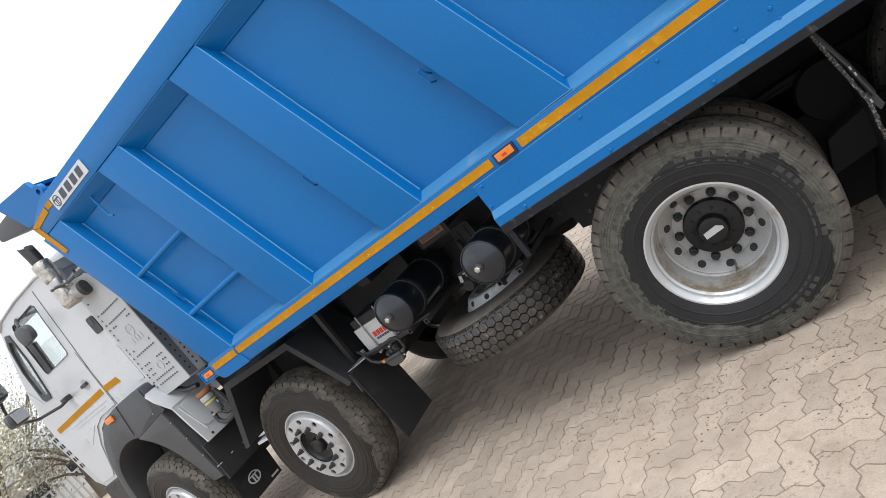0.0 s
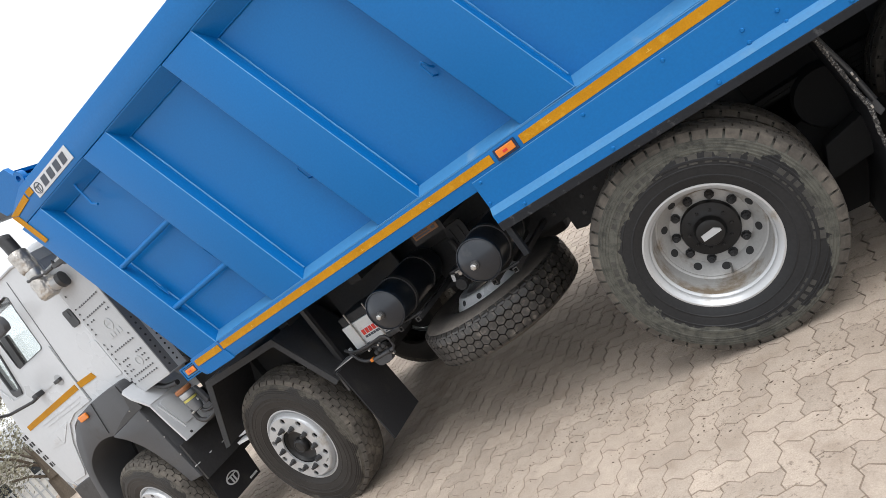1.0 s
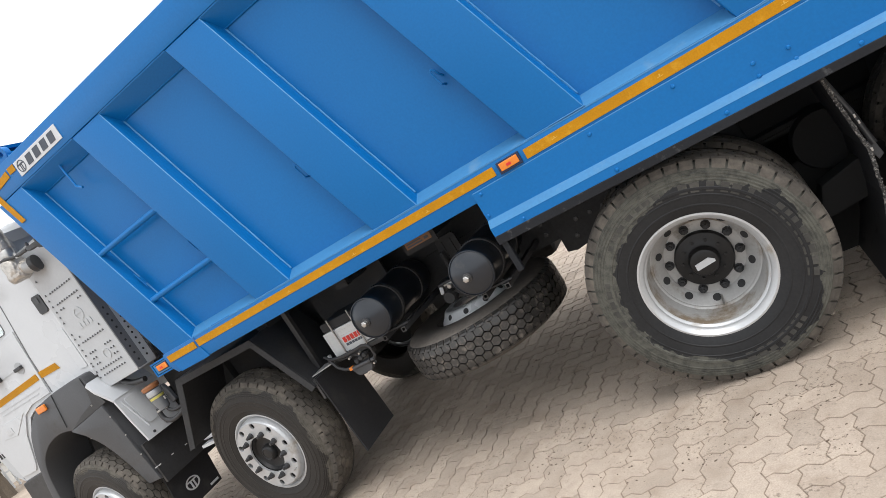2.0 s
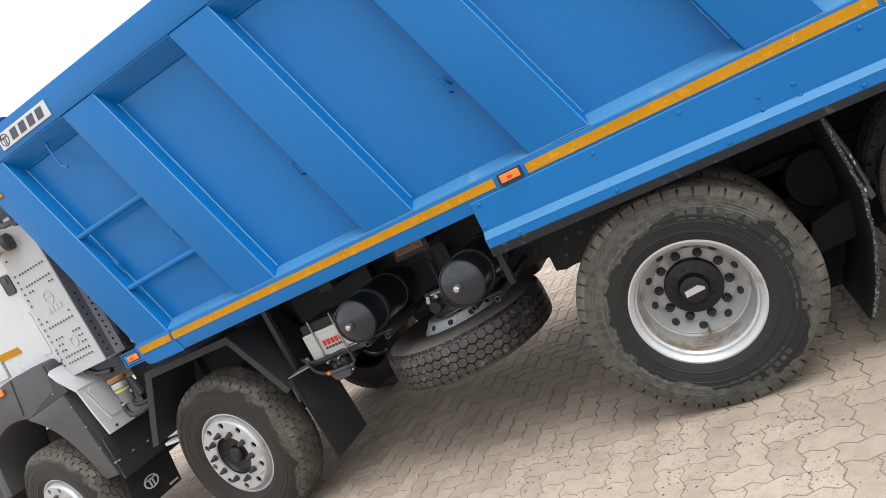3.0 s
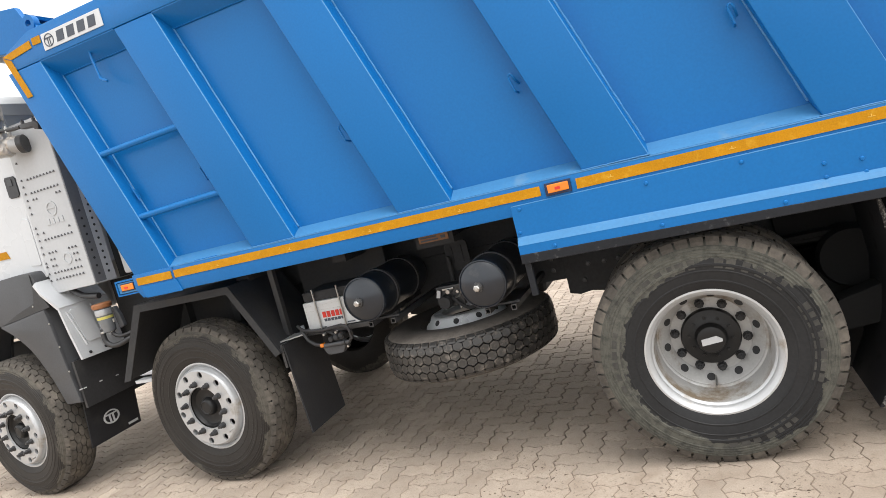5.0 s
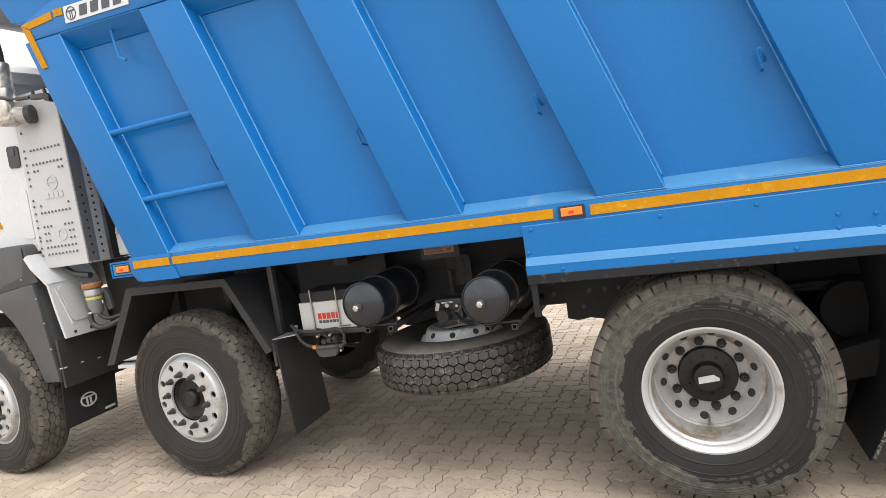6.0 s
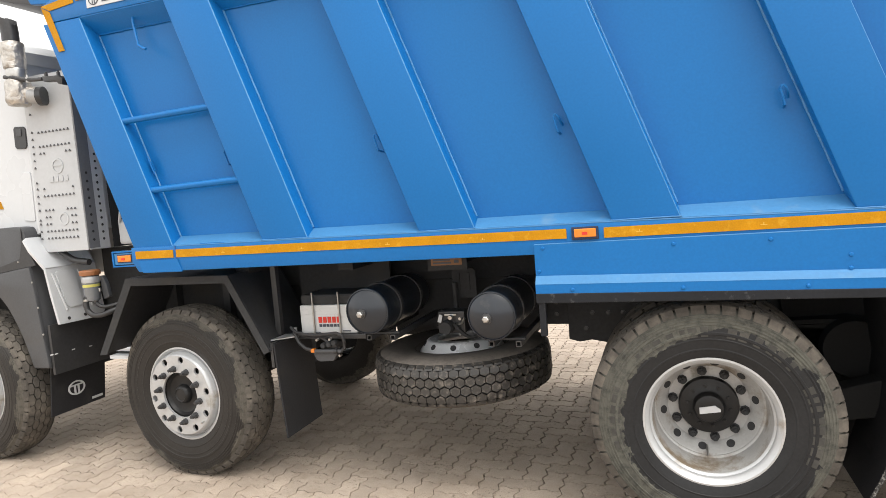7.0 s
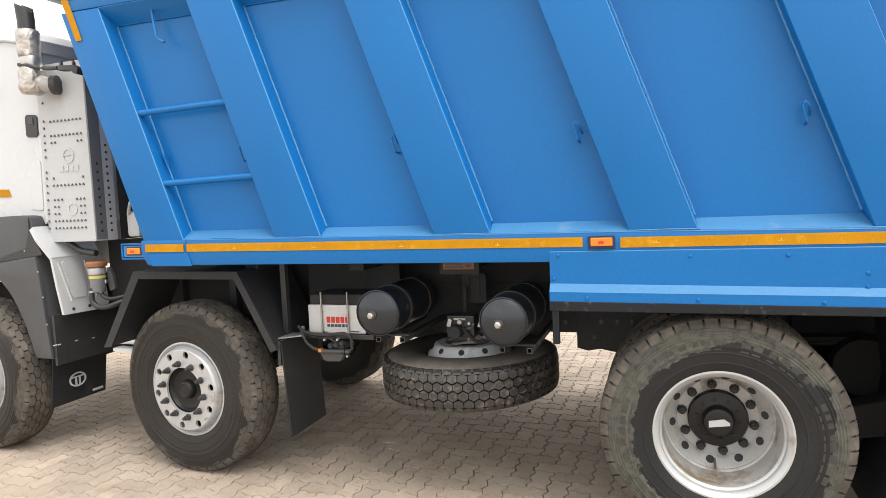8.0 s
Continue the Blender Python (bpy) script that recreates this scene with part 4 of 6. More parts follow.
part("torque_rod", tube(bmesh.new(), [(REAR_X + 0.05, 0.70, 0.42), (1.42, 0.70, 0.60), (REAR2_X - 0.05, 0.70, 0.42)], 0.035, 12), BLACK_MATT, truck, smooth=True)
# unseen dark plate, added to cover bright ground between the rear axles
part("trunnion_bracket", prism(bmesh.new(), [(1.12, 0.95), (1.72, 0.95), (1.66, 0.40), (1.52, 0.30), (1.30, 0.30), (1.18, 0.40)], "y", 0.755, 0.79, 0.004), GROOVE, truck)
part("spring_hanger", prism(bmesh.new(), [(1.24, 0.40), (1.66, 0.46), (1.70, 0.56), (1.58, 0.64), (1.30, 0.56)], "y", 0.40, 0.52, 0.01), GROOVE, truck)
part("trunnion", lathe(bmesh.new(), [(0.14, 0.60), (0.15, 0.64), (0.15, 0.80), (0.10, 0.82)], (1.42, 0, 0.70), "y", 24), GROOVE, truck, smooth=True)
# added plate keeps the gap behind the rear wheel dark
part("splash_plate", prism(bmesh.new(), [(1.14, 0.80), (1.56, 0.80), (1.50, 0.20), (1.44, 0.13), (1.20, 0.13)], "y", 0.66, 0.675, 0.004), GROOVE, truck, "black plate added to fill the dark gap between the rear axles")
part("prop_shaft", tube(bmesh.new(), [(-2.6, 1.2, 0.88), (-0.3, 1.2, 0.84), (0.6, 1.2, 0.62)], 0.055, 14), BLACK_MATT, truck, smooth=True)
part("gearbox", lathe(bmesh.new(), [(0.10, -4.3), (0.26, -4.2), (0.28, -3.4), (0.18, -3.1), (0.16, -2.7), (0.08, -2.6)], (0, 1.2, 0.86), "x", 24), BLACK_MATT, truck, smooth=True)
part("fuel_tank", new_box(-1.5, -0.35, 1.72, 2.30, 0.52, 1.08, bevel=0.06), BLACK_MATT, truck, "dark fuel tank")

# ---- air tanks -------------------------------------------------------------
def air_tank(x, z, r, y0, y1):
    prof = [(0.001, y0), (r * 0.2, y0 + 0.0015), (r * 0.4, y0 + 0.006), (r * 0.6, y0 + 0.0135), (r * 0.75, y0 + 0.0215), (r * 0.87, y0 + 0.030), (r * 0.935, y0 + 0.036), (r * 0.95, y0 + 0.032), (r * 0.985, y0 + 0.033), (r, y0 + 0.039),
            (r, y0 + 0.060), (r * 0.99, y0 + 0.063), (r, y1 - 0.08), (r * 0.9, y1 - 0.03), (r * 0.5, y1), (0.001, y1)]
    t = part("air_tank", lathe(bmesh.new(), prof, (x, 0, z), "y", 56), TANK, truck, "glossy black air reservoir with a domed end", smooth=True)
    part("drain_boss", lathe(bmesh.new(), [(0.026, y0 + 0.004), (0.024, y0 - 0.010), (0.016, y0 - 0.012)], (x - 0.012, 0, z - 0.004), "y", 16), BLACK, t, smooth=True)
    part("drain_plug", lathe(bmesh.new(), [(0.017, y0 - 0.008), (0.017, y0 - 0.034), (0.012, y0 - 0.038), (0.001, y0 - 0.039)], (x - 0.012, 0, z - 0.004), "y", 6), STEEL, t, "bright hexagonal drain plug")
    for y in (y0 + 0.20, y0 + 0.50):
        part("strap", lathe(bmesh.new(), [(r + 0.002, y), (r + 0.006, y + 0.002), (r + 0.006, y + 0.028), (r + 0.002, y + 0.03)], (x, 0, z), "y", 56), BLACK_MATT, t, smooth=True)
    low = z - r - 0.040
    for dx in (-0.034, 0.102):
        square = lambda k: [(x + dx + k, low + k), (x + dx + 0.028 - k, low + k), (x + dx + 0.028 - k, low + 0.028 - k), (x + dx + k, low + 0.028 - k)]
        part("cradle_bar", holed(square(0.0), [square(0.005)], "y", y0 + 0.075, 0.80), BLACK, t, "hollow square cradle bar")
    part("cradle_cross", new_box(x - 0.060, x + 0.145, y0 + 0.100, y0 + 0.125, low + 0.029, low + 0.039, bevel=0.002), BLACK_MATT, t)
    return t


air_tank(-0.910, 1.033, 0.122, 0.030, 0.74)
air_tank(-0.236, 1.004, 0.122, 0.005, 0.72)

# valve block above the spare wheel
vb = part("valve_block", new_box(-0.66, -0.50, 0.44, 0.55, 0.86, 0.985, bevel=0.008), BLACK, truck, "black brake valve with small white tags")
for x in (-0.655, -0.475):
    part("tag", prism(bmesh.new(), [(x, 0.93), (x + 0.022, 0.925), (x + 0.034, 0.965), (x + 0.014, 0.972)], "y", 0.418, 0.424), WHITE, vb)
part("fitting", lathe(bmesh.new(), [(0.012, 0.405), (0.015, 0.41), (0.015, 0.44)], (-0.575, 0, 0.955), "y", 10), STEEL, vb)
part("port", lathe(bmesh.new(), [(0.034, 0.38), (0.04, 0.40), (0.04, 0.44)], (-0.60, 0, 0.90), "y", 16), BLACK_MATT, vb)
part("pipe", tube(bmesh.new(), arc((-0.56, 0.42, 0.92), (-0.40, 0.5, 0.86), (0, -0.02, -0.05)), 0.010, 8), BLACK_MATT, vb, smooth=True)
part("bolt_head", lathe(bmesh.new(), [(0.011, 0.425), (0.011, 0.44)], (-0.635, 0, 0.905), "y", 6), STEEL, vb)
part("bolt_head", lathe(bmesh.new(), [(0.009, 0.425), (0.009, 0.44)], (-0.525, 0, 0.945), "y", 6), STEEL, vb)
part("pipe_clip", new_box(-0.615, -0.545, 0.428, 0.438, 0.962, 0.972, bevel=0.002), STEEL, vb)
part("pipe_stub", tube(bmesh.new(), [(-0.545, 0.43, 0.915), (-0.505, 0.40, 0.925), (-0.485, 0.39, 0.955)], 0.007, 8), STEEL, vb, smooth=True)
vb.location.z -= 0.03
part("chain", tube(bmesh.new(), [(-0.55, 0.50, 0.86), (-0.552, 0.50, 0.80)], 0.006, 6), STEEL, vb)
part("carrier_bracket", new_box(-0.70, -0.46, 0.52, 0.60, 0.840, 0.858), BLACK_MATT, truck)
part("carrier_rod", tube(bmesh.new(), [(-0.585, 0.565, 0.84), (-0.585, 0.565, 1.1)], 0.016, 8), BLACK_MATT, truck)

# ---- battery and wiring ----------------------------------------------------
bat = part("battery", new_box(-1.486, -1.120, 0.345, 0.60, 0.858, 1.024, bevel=0.006), BATTERY, truck, "white battery case with red and black print bars")
part("battery_cover", new_box(-1.478, -1.128, 0.352, 0.60, 1.026, 1.085, bevel=0.012), BLACK_MATT, bat)
part("case_rib", new_box(-1.482, -1.124, 0.3425, 0.3455, 0.995, 1.001), BATTERY, bat)
part("case_rib", new_box(-1.482, -1.124, 0.3425, 0.3455, 0.966, 0.970), BATTERY, bat)
for k in range(5):
    part("print_bar", prism(bmesh.new(), [(-1.365 + 0.030 * k, 0.920), (-1.343 + 0.030 * k, 0.920), (-1.343 + 0.030 * k, 0.955), (-1.365 + 0.030 * k, 0.955)], "y", 0.341, 0.3445), RED, bat)
for k in range(6):
    part("print_bar", new_box(-1.362 + 0.0235 * k, -1.345 + 0.0235 * k, 0.341, 0.3445, 0.896, 0.912), INK, bat)
part("print_bar", new_box(-1.21, -1.16, 0.341, 0.3445, 0.868, 0.874), INK, bat)
part("print_bar", new_box(-1.40, -1.36, 0.341, 0.3445, 0.862, 0.866), INK, bat)
for x in (-1.392, -1.222):
    part("clamp_rod", tube(bmesh.new(), [(x, 0.335, 0.84), (x, 0.335, 1.10)], 0.0055, 8), STEEL, bat)
tray = part("battery_tray", new_box(-1.52, -1.06, 0.325, 0.80, 0.828, 0.856, bevel=0.004), BLACK, truck)
part("tray_clip", new_box(-1.535, -1.52, 0.33, 0.35, 0.855, 0.895), WHITE_DULL, tray)
conn = part("connector_block", new_box(-1.325, -1.232, 0.29, 0.40, 0.776, 0.815, bevel=0.010), BLACK, truck, "black cable connectors with hoses and an orange clip")
part("coupling", tube(bmesh.new(), [(-1.372, 0.280, 0.766), (-1.300, 0.278, 0.768), (-1.195, 0.280, 0.768)], 0.0125, 12), PLASTIC, conn, smooth=True)
part("clip", new_box(-1.392, -1.368, 0.266, 0.294, 0.760, 0.782, bevel=0.004), AMBER, conn)
part("collar", lathe(bmesh.new(), [(0.013, -1.245), (0.018, -1.242), (0.018, -1.222), (0.013, -1.219)], (0, 0.279, 0.768), "x", 14), BLACK, conn, smooth=True)
part("hanging_bracket", prism(bmesh.new(), [(-1.392, 0.752), (-1.230, 0.754), (-1.262, 0.706), (-1.350, 0.702), (-1.372, 0.712)], "y", 0.290, 0.330, 0.004), PLASTIC, conn, "bent grey bracket")
for k in range(3):
    part("plug", lathe(bmesh.new(), [(0.013, 0.262), (0.017, 0.268), (0.017, 0.292)], (-1.310 + 0.036 * k, 0, 0.800 + 0.008 * k), "y", 12), BLACK_MATT, conn, smooth=True)
for x, z in ((-1.345, 0.835), (-1.262, 0.838), (-1.205, 0.745)):
    part("fitting", lathe(bmesh.new(), [(0.007, 0.262), (0.008, 0.266), (0.008, 0.285)], (x, 0, z), "y", 8), STEEL, conn)
for pts, r in (([(-1.530, 0.30, 0.905), (-1.490, 0.285, 0.878), (-1.430, 0.28, 0.866), (-1.356, 0.28, 0.860), (-1.290, 0.28, 0.866), (-1.223, 0.28, 0.872), (-1.188, 0.28, 0.858), (-1.176, 0.28, 0.825), (-1.180, 0.28, 0.784), (-1.200, 0.28, 0.768)], 0.0095),
               ([(-1.520, 0.31, 0.875), (-1.475, 0.29, 0.810), (-1.430, 0.28, 0.782), (-1.392, 0.28, 0.772)], 0.011),
               ([(-1.500, 0.31, 0.860), (-1.400, 0.30, 0.842), (-1.330, 0.30, 0.838), (-1.290, 0.30, 0.815)], 0.007)):
    part("cable", tube(bmesh.new(), pts, r, 8), BLACK, conn, smooth=True)
part("post", new_box(-1.635, -1.600, 0.30, 0.335, 0.86, 1.33, bevel=0.003), BLACK, chassis)
part("step_plate", prism(bmesh.new(), [(-1.66, 0.16), (-1.50, 0.30), (-1.48, 0.36), (-1.66, 0.36)], "z", 0.845, 0.852), SILVER_DULL, chassis, "bare metal step plate")
part("floor_panel", new_box(-1.62, -1.0, 0.60, 0.62, 0.80, 1.25), BLACK_MATT, chassis)

# ---- second-axle mudguard --------------------------------------------------
FEND = [(-2.845, 0.770), (-2.565, 1.252), (-1.818, 1.246), (-1.583, 0.797)]
inner = [(-2.785, 0.775), (-2.530, 1.204), (-1.843, 1.200), (-1.624, 0.780)]
thin = [(-2.832, 0.770), (-2.557, 1.240), (-1.825, 1.234), (-1.595, 0.792)]
mud = part("mudguard", prism(bmesh.new(), FEND + thin[::-1], "y", 0.156, 0.66), BLACK, truck, "black folded steel mudguard")
part("mudguard_edge", prism(bmesh.new(), FEND + inner[::-1], "y", 0.142, 0.1555, 0.002), BLACK_MATT, mud)
# back plate, its lower part added to cover bright ground behind
part("mudguard_back", prism(bmesh.new(), [(-2.845, 0.60), (-2.845, 0.770), (-2.565, 1.252), (-1.818, 1.246), (-1.583, 0.797), (-1.60, 0.60)], "y", 0.661, 0.675), BLACK_MATT, mud)
flap = part("mud_flap", prism(bmesh.new(), [(-1.572, 0.835), (-1.562, 0.835), (-1.530, 0.285), (-1.540, 0.285)], "y", 0.165, 0.560), RUBBER_FLAP, truck, "black rubber mud flap")
part("flap_clamp", new_box(-1.592, -1.574, 0.165, 0.56, 0.70, 0.84), BLACK, flap)
# unseen far-side twin of the mudguard, added to shade the far wheel
far_mud = part("mudguard", prism(bmesh.new(), FEND + thin[::-1], "y", 1.74, 2.244), BLACK, truck, "black folded steel mudguard")
part("mudguard_edge", prism(bmesh.new(), FEND + inner[::-1], "y", 2.2445, 2.258, 0.002), BLACK_MATT, far_mud)
part("mudguard_back", prism(bmesh.new(), [(-2.845, 0.60), (-2.845, 0.770), (-2.565, 1.252), (-1.818, 1.246), (-1.583, 0.797), (-1.60, 0.60)], "y", 1.725, 1.7395), BLACK_MATT, far_mud)
part("guard_arm", tube(bmesh.new(), [(-2.2, 0.64, 1.23), (-2.2, 0.80, 1.0)], 0.02, 8), BLACK_MATT, mud)
part("inner_rod", new_box(-2.22, -2.17, 0.60, 0.65, 0.9, 1.225), BLACK, mud)

# flap and hose between the rear axles
pts = [(1.452, 1.04), (1.470, 0.86), (1.487, 0.70), (1.462, 0.50), (1.405, 0.30), (1.335, 0.15)]
bm = prism(bmesh.new(), pts + [(x + 0.014, z) for x, z in pts[::-1]], "y", 0.13, 0.62)
flap2 = part("mud_flap", bm, RUBBER_FLAP, truck, "curved black rubber flap with a frayed edge")
line = [Vector(pts[i]).lerp(Vector(pts[i + 1]), k / 8) for i in range(5) for k in range(8)]
bm = crumple(tube(bmesh.new(), [(p.x + 0.006, 0.122, p.y) for p in line], 0.0075, 8), 0.006, 130)
part("frayed_edge", bm, FRAY, flap2, "fuzzy grey frayed edge")
part("flap_rod", tube(bmesh.new(), [(1.462, 0.17, 1.04), (1.500, 0.165, 0.86), (1.520, 0.15, 0.71)], 0.013, 10), BLACK, truck, smooth=True)
for p in ((1.503, 0.148, 0.845), (1.507, 0.148, 0.815), (1.50, 0.118, 0.70)):
    part("rod_clip", new_box(p[0] - 0.004, p[0] + 0.004, p[1] - 0.005, p[1] + 0.004, p[2] - 0.008, p[2] + 0.008, bevel=0.002), STEEL, flap2)

part("rod_bracket", prism(bmesh.new(), [(1.497, 0.730), (1.524, 0.722), (1.535, 0.655), (1.512, 0.640), (1.494, 0.690)], "y", 0.150, 0.175, 0.003), PLASTIC, truck, "grey bracket at the foot of the rod")

# ---- cab -------------------------------------------------------------------
CAB_Y = 0.30
SIDE = [(-3.42, 1.56), (-3.385, 2.60), (-3.41, 2.745), (-3.65, 2.795), (-4.10, 2.805), (-4.45, 2.785), (-4.575, 2.735), (-4.645, 2.65), (-4.876, 2.304), (-5.06, 1.908), (-5.075, 1.77), (-5.03, 1.40), (-4.985, 1.11),
        (-4.735, 1.12), (-4.69, 1.17), (-4.55, 1.41), (-4.40, 1.55), (-4.26, 1.595), (-3.70, 1.625), (-3.52, 1.585)]
WIN = [(-3.925, 2.66), (-3.955, 2.55), (-4.010, 2.215), (-4.035, 2.195), (-4.45, 2.195), (-4.470, 2.22), (-4.43, 2.52), (-4.40, 2.66), (-4.37, 2.69), (-3.96, 2.69)]
QUARTER = [(-4.50, 2.65), (-4.535, 2.40), (-4.640, 2.07), (-4.670, 2.035), (-4.76, 2.045), (-4.785, 2.08), (-4.735, 2.36), (-4.640, 2.58), (-4.56, 2.67)]


def shrunk(loop, k):
    cx, cz = sum(p[0] for p in loop) / len(loop), sum(p[1] for p in loop) / len(loop)
    return [(cx + (x - cx) * k, cz + (z - cz) * k) for x, z in loop]


cab = part("cab", holed(SIDE, [WIN, QUARTER], "y", CAB_Y, CAB_Y + 0.05), WHITE, truck, "white truck cab")
part("far_side", holed(SIDE, [WIN, QUARTER], "y", 2.10, 2.15), WHITE, cab)
part("cab_back", holed([(0.351, 1.56), (2.099, 1.56), (2.099, 2.74), (0.351, 2.74)], [[(0.8, 2.1), (1.65, 2.1), (1.65, 2.5), (0.8, 2.5)]], "x", -3.46, -3.41), WHITE, cab)
CROWN = [(-3.40, 2.70), (-3.42, 2.79), (-3.50, 2.86), (-3.70, 2.925), (-4.10, 2.975), (-4.40, 2.965), (-4.58, 2.915), (-4.66, 2.84), (-4.62, 2.74)]
bm = bmesh.new()
rows_ = []
for k in range(13):
    y = CAB_Y + 0.004 + (2.146 - CAB_Y - 0.004) * k / 12
    edge = min(1.0, min(k, 12 - k) / 2.5)
    rows_.append([bm.verts.new((x, y, z - max(0.0, z - 2.782) * (1 - edge) ** 2)) for x, z in CROWN])
for ra, rb in zip(rows_, rows_[1:]):
    for k in range(len(CROWN) - 1):
        bm.faces.new((ra[k], ra[k + 1], rb[k + 1], rb[k]))
bmesh.ops.recalc_face_normals(bm, faces=bm.faces)
part("cab_roof", bm, WHITE, cab, smooth=True)
part("roof_gutter", tube(bmesh.new(), [(-3.41, CAB_Y - 0.004, 2.745), (-3.65, CAB_Y - 0.004, 2.795), (-4.10, CAB_Y - 0.004, 2.805), (-4.45, CAB_Y - 0.004, 2.785), (-4.575, CAB_Y - 0.004, 2.735)], 0.012, 8), WHITE_DULL, cab, smooth=True)
part("rear_corner", tube(bmesh.new(), [(-3.425, CAB_Y + 0.025, 1.57), (-3.395, CAB_Y + 0.025, 2.60), (-3.415, CAB_Y + 0.025, 2.72)], 0.028, 12), WHITE, cab, smooth=True)
part("cab_front", prism(bmesh.new(), [(-4.95, 1.10), (-4.99, 1.10), (-5.075, 1.77), (-5.05, 1.90), (-5.01, 1.90)], "y", 0.351, 2.099), WHITE, cab)
part("cab_floor", new_box(-5.0, -3.47, 0.351, 2.099, 1.60, 1.64), BLACK_MATT, cab)
part("windscreen", prism(bmesh.new(), [(-5.05, 1.91), (-5.042, 1.91), (-4.60, 2.73), (-4.608, 2.73)], "y", 0.37, 2.08), GLASS, cab).visible_shadow = False
for y in (CAB_Y + 0.022, 2.122):
    part("side_window", prism(bmesh.new(), WIN, "y", y, y + 0.005), GLASS, cab).visible_shadow = False
    part("quarter_window", prism(bmesh.new(), QUARTER, "y", y, y + 0.005), GLASS, cab).visible_shadow = False
part("window_seal", holed(WIN, [shrunk(WIN, 0.978)], "y", CAB_Y - 0.004, CAB_Y + 0.012), PLASTIC, cab)
part("quarter_frame", holed(shrunk(QUARTER, 1.03), [shrunk(QUARTER, 0.85)], "y", CAB_Y - 0.012, CAB_Y + 0.012), PLASTIC, cab, "black rounded quarter window frame")
part("visor", prism(bmesh.new(), [(-3.935, 2.685), (-3.945, 2.63), (-4.36, 2.64), (-4.38, 2.685)], "y", CAB_Y + 0.04, CAB_Y + 0.06), INK, cab)
part("window_pillar", prism(bmesh.new(), [(-4.39, 2.50), (-4.322, 2.47), (-4.373, 2.205), (-4.465, 2.20)], "y", CAB_Y + 0.0, CAB_Y + 0.045), BLACK, cab)
part("door_mirror", prism(bmesh.new(), [(-4.125, 2.580), (-4.09, 2.592), (-4.031, 2.590), (-3.965, 2.570), (-3.940, 2.540), (-3.934, 2.482), (-3.962, 2.440), (-4.10, 2.437), (-4.132, 2.460), (-4.145, 2.514)], "y", 0.13, 0.19, 0.018), PLASTIC, cab, "grey-black mirror back", smooth=True)
part("mirror_stalk", tube(bmesh.new(), [(-4.06, 0.17, 2.59), (-4.14, 0.22, 2.66), (-4.26, CAB_Y, 2.70)], 0.014, 8), BLACK, cab, smooth=True)
part("seat", new_box(-4.02, -3.62, 0.55, 1.05, 1.64, 2.22, bevel=0.06), BLACK_MATT, cab, "dark seat")
part("seat", new_box(-4.02, -3.62, 1.35, 1.85, 1.64, 2.22, bevel=0.06), BLACK_MATT, cab, "dark seat")
part("steering_wheel", lathe(bmesh.new(), [(0.22, -0.015), (0.235, 0.0), (0.22, 0.015), (0.205, 0.0)], (-4.62, 1.62, 2.12), "x", 28, closed=True), BLACK_MATT, cab)
DOOR = [(-3.985, 1.635), (-3.945, 1.99), (-3.925, 2.175), (-4.47, 2.165), (-4.60, 2.01), (-4.84, 2.03), (-4.91, 2.21), (-5.045, 1.90), (-5.06, 1.77), (-5.015, 1.40), (-4.975, 1.15),
        (-4.76, 1.15), (-4.71, 1.20), (-4.57, 1.44), (-4.42, 1.585), (-4.27, 1.63)]
door = part("door", prism(bmesh.new(), DOOR, "y", CAB_Y - 0.012, CAB_Y - 0.001, 0.003), WHITE, cab, "white cab door")
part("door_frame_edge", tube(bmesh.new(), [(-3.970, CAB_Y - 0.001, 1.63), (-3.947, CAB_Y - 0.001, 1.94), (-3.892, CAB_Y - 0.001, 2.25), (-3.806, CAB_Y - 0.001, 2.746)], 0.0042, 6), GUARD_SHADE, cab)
part("door_handle", new_box(-4.155, -4.06, CAB_Y - 0.040, CAB_Y - 0.013, 1.905, 1.935, bevel=0.008), BLACK, door, "black door handle")
part("handle_recess", lathe(bmesh.new(), [(0.050, CAB_Y - 0.016), (0.050, CAB_Y - 0.0125), (0.001, CAB_Y - 0.0125)], (-4.11, 0, 1.92), "y", 20), SILVER, door)
part("door_crease", new_box(-4.64, -4.17, CAB_Y - 0.015, CAB_Y - 0.0125, 1.920, 1.926), WHITE_DULL, door)
part("reflective_tape", prism(bmesh.new(), [(-4.945, 1.742), (-3.992, 1.762), (-3.992, 1.815), (-4.945, 1.790)], "y", CAB_Y - 0.017, CAB_Y - 0.0125), ORANGE, door, "orange reflective tape")
part("reflective_tape", prism(bmesh.new(), [(-3.966, 1.762), (-3.715, 1.752), (-3.735, 1.805), (-3.966, 1.815)], "y", CAB_Y - 0.006, CAB_Y - 0.001), ORANGE, cab, "orange reflective tape")
part("door_emblem", new_box(-4.775, -4.675, CAB_Y - 0.020, CAB_Y - 0.0165, 1.515, 1.560), SILVER_PRINT, door)
part("door_pressing", prism(bmesh.new(), [(-4.42, 1.612), (-4.85, 1.612), (-4.89, 1.57), (-4.86, 1.50), (-4.66, 1.48), (-4.48, 1.58)], "y", CAB_Y - 0.016, CAB_Y - 0.0125, 0.002), WHITE, door)
for z, a, c in ((1.705, -4.75, -4.05), (1.672, -4.68, -4.10)):
    part("door_crease", new_box(a, c, CAB_Y - 0.015, CAB_Y - 0.0125, z, z + 0.006), WHITE_DULL, door)
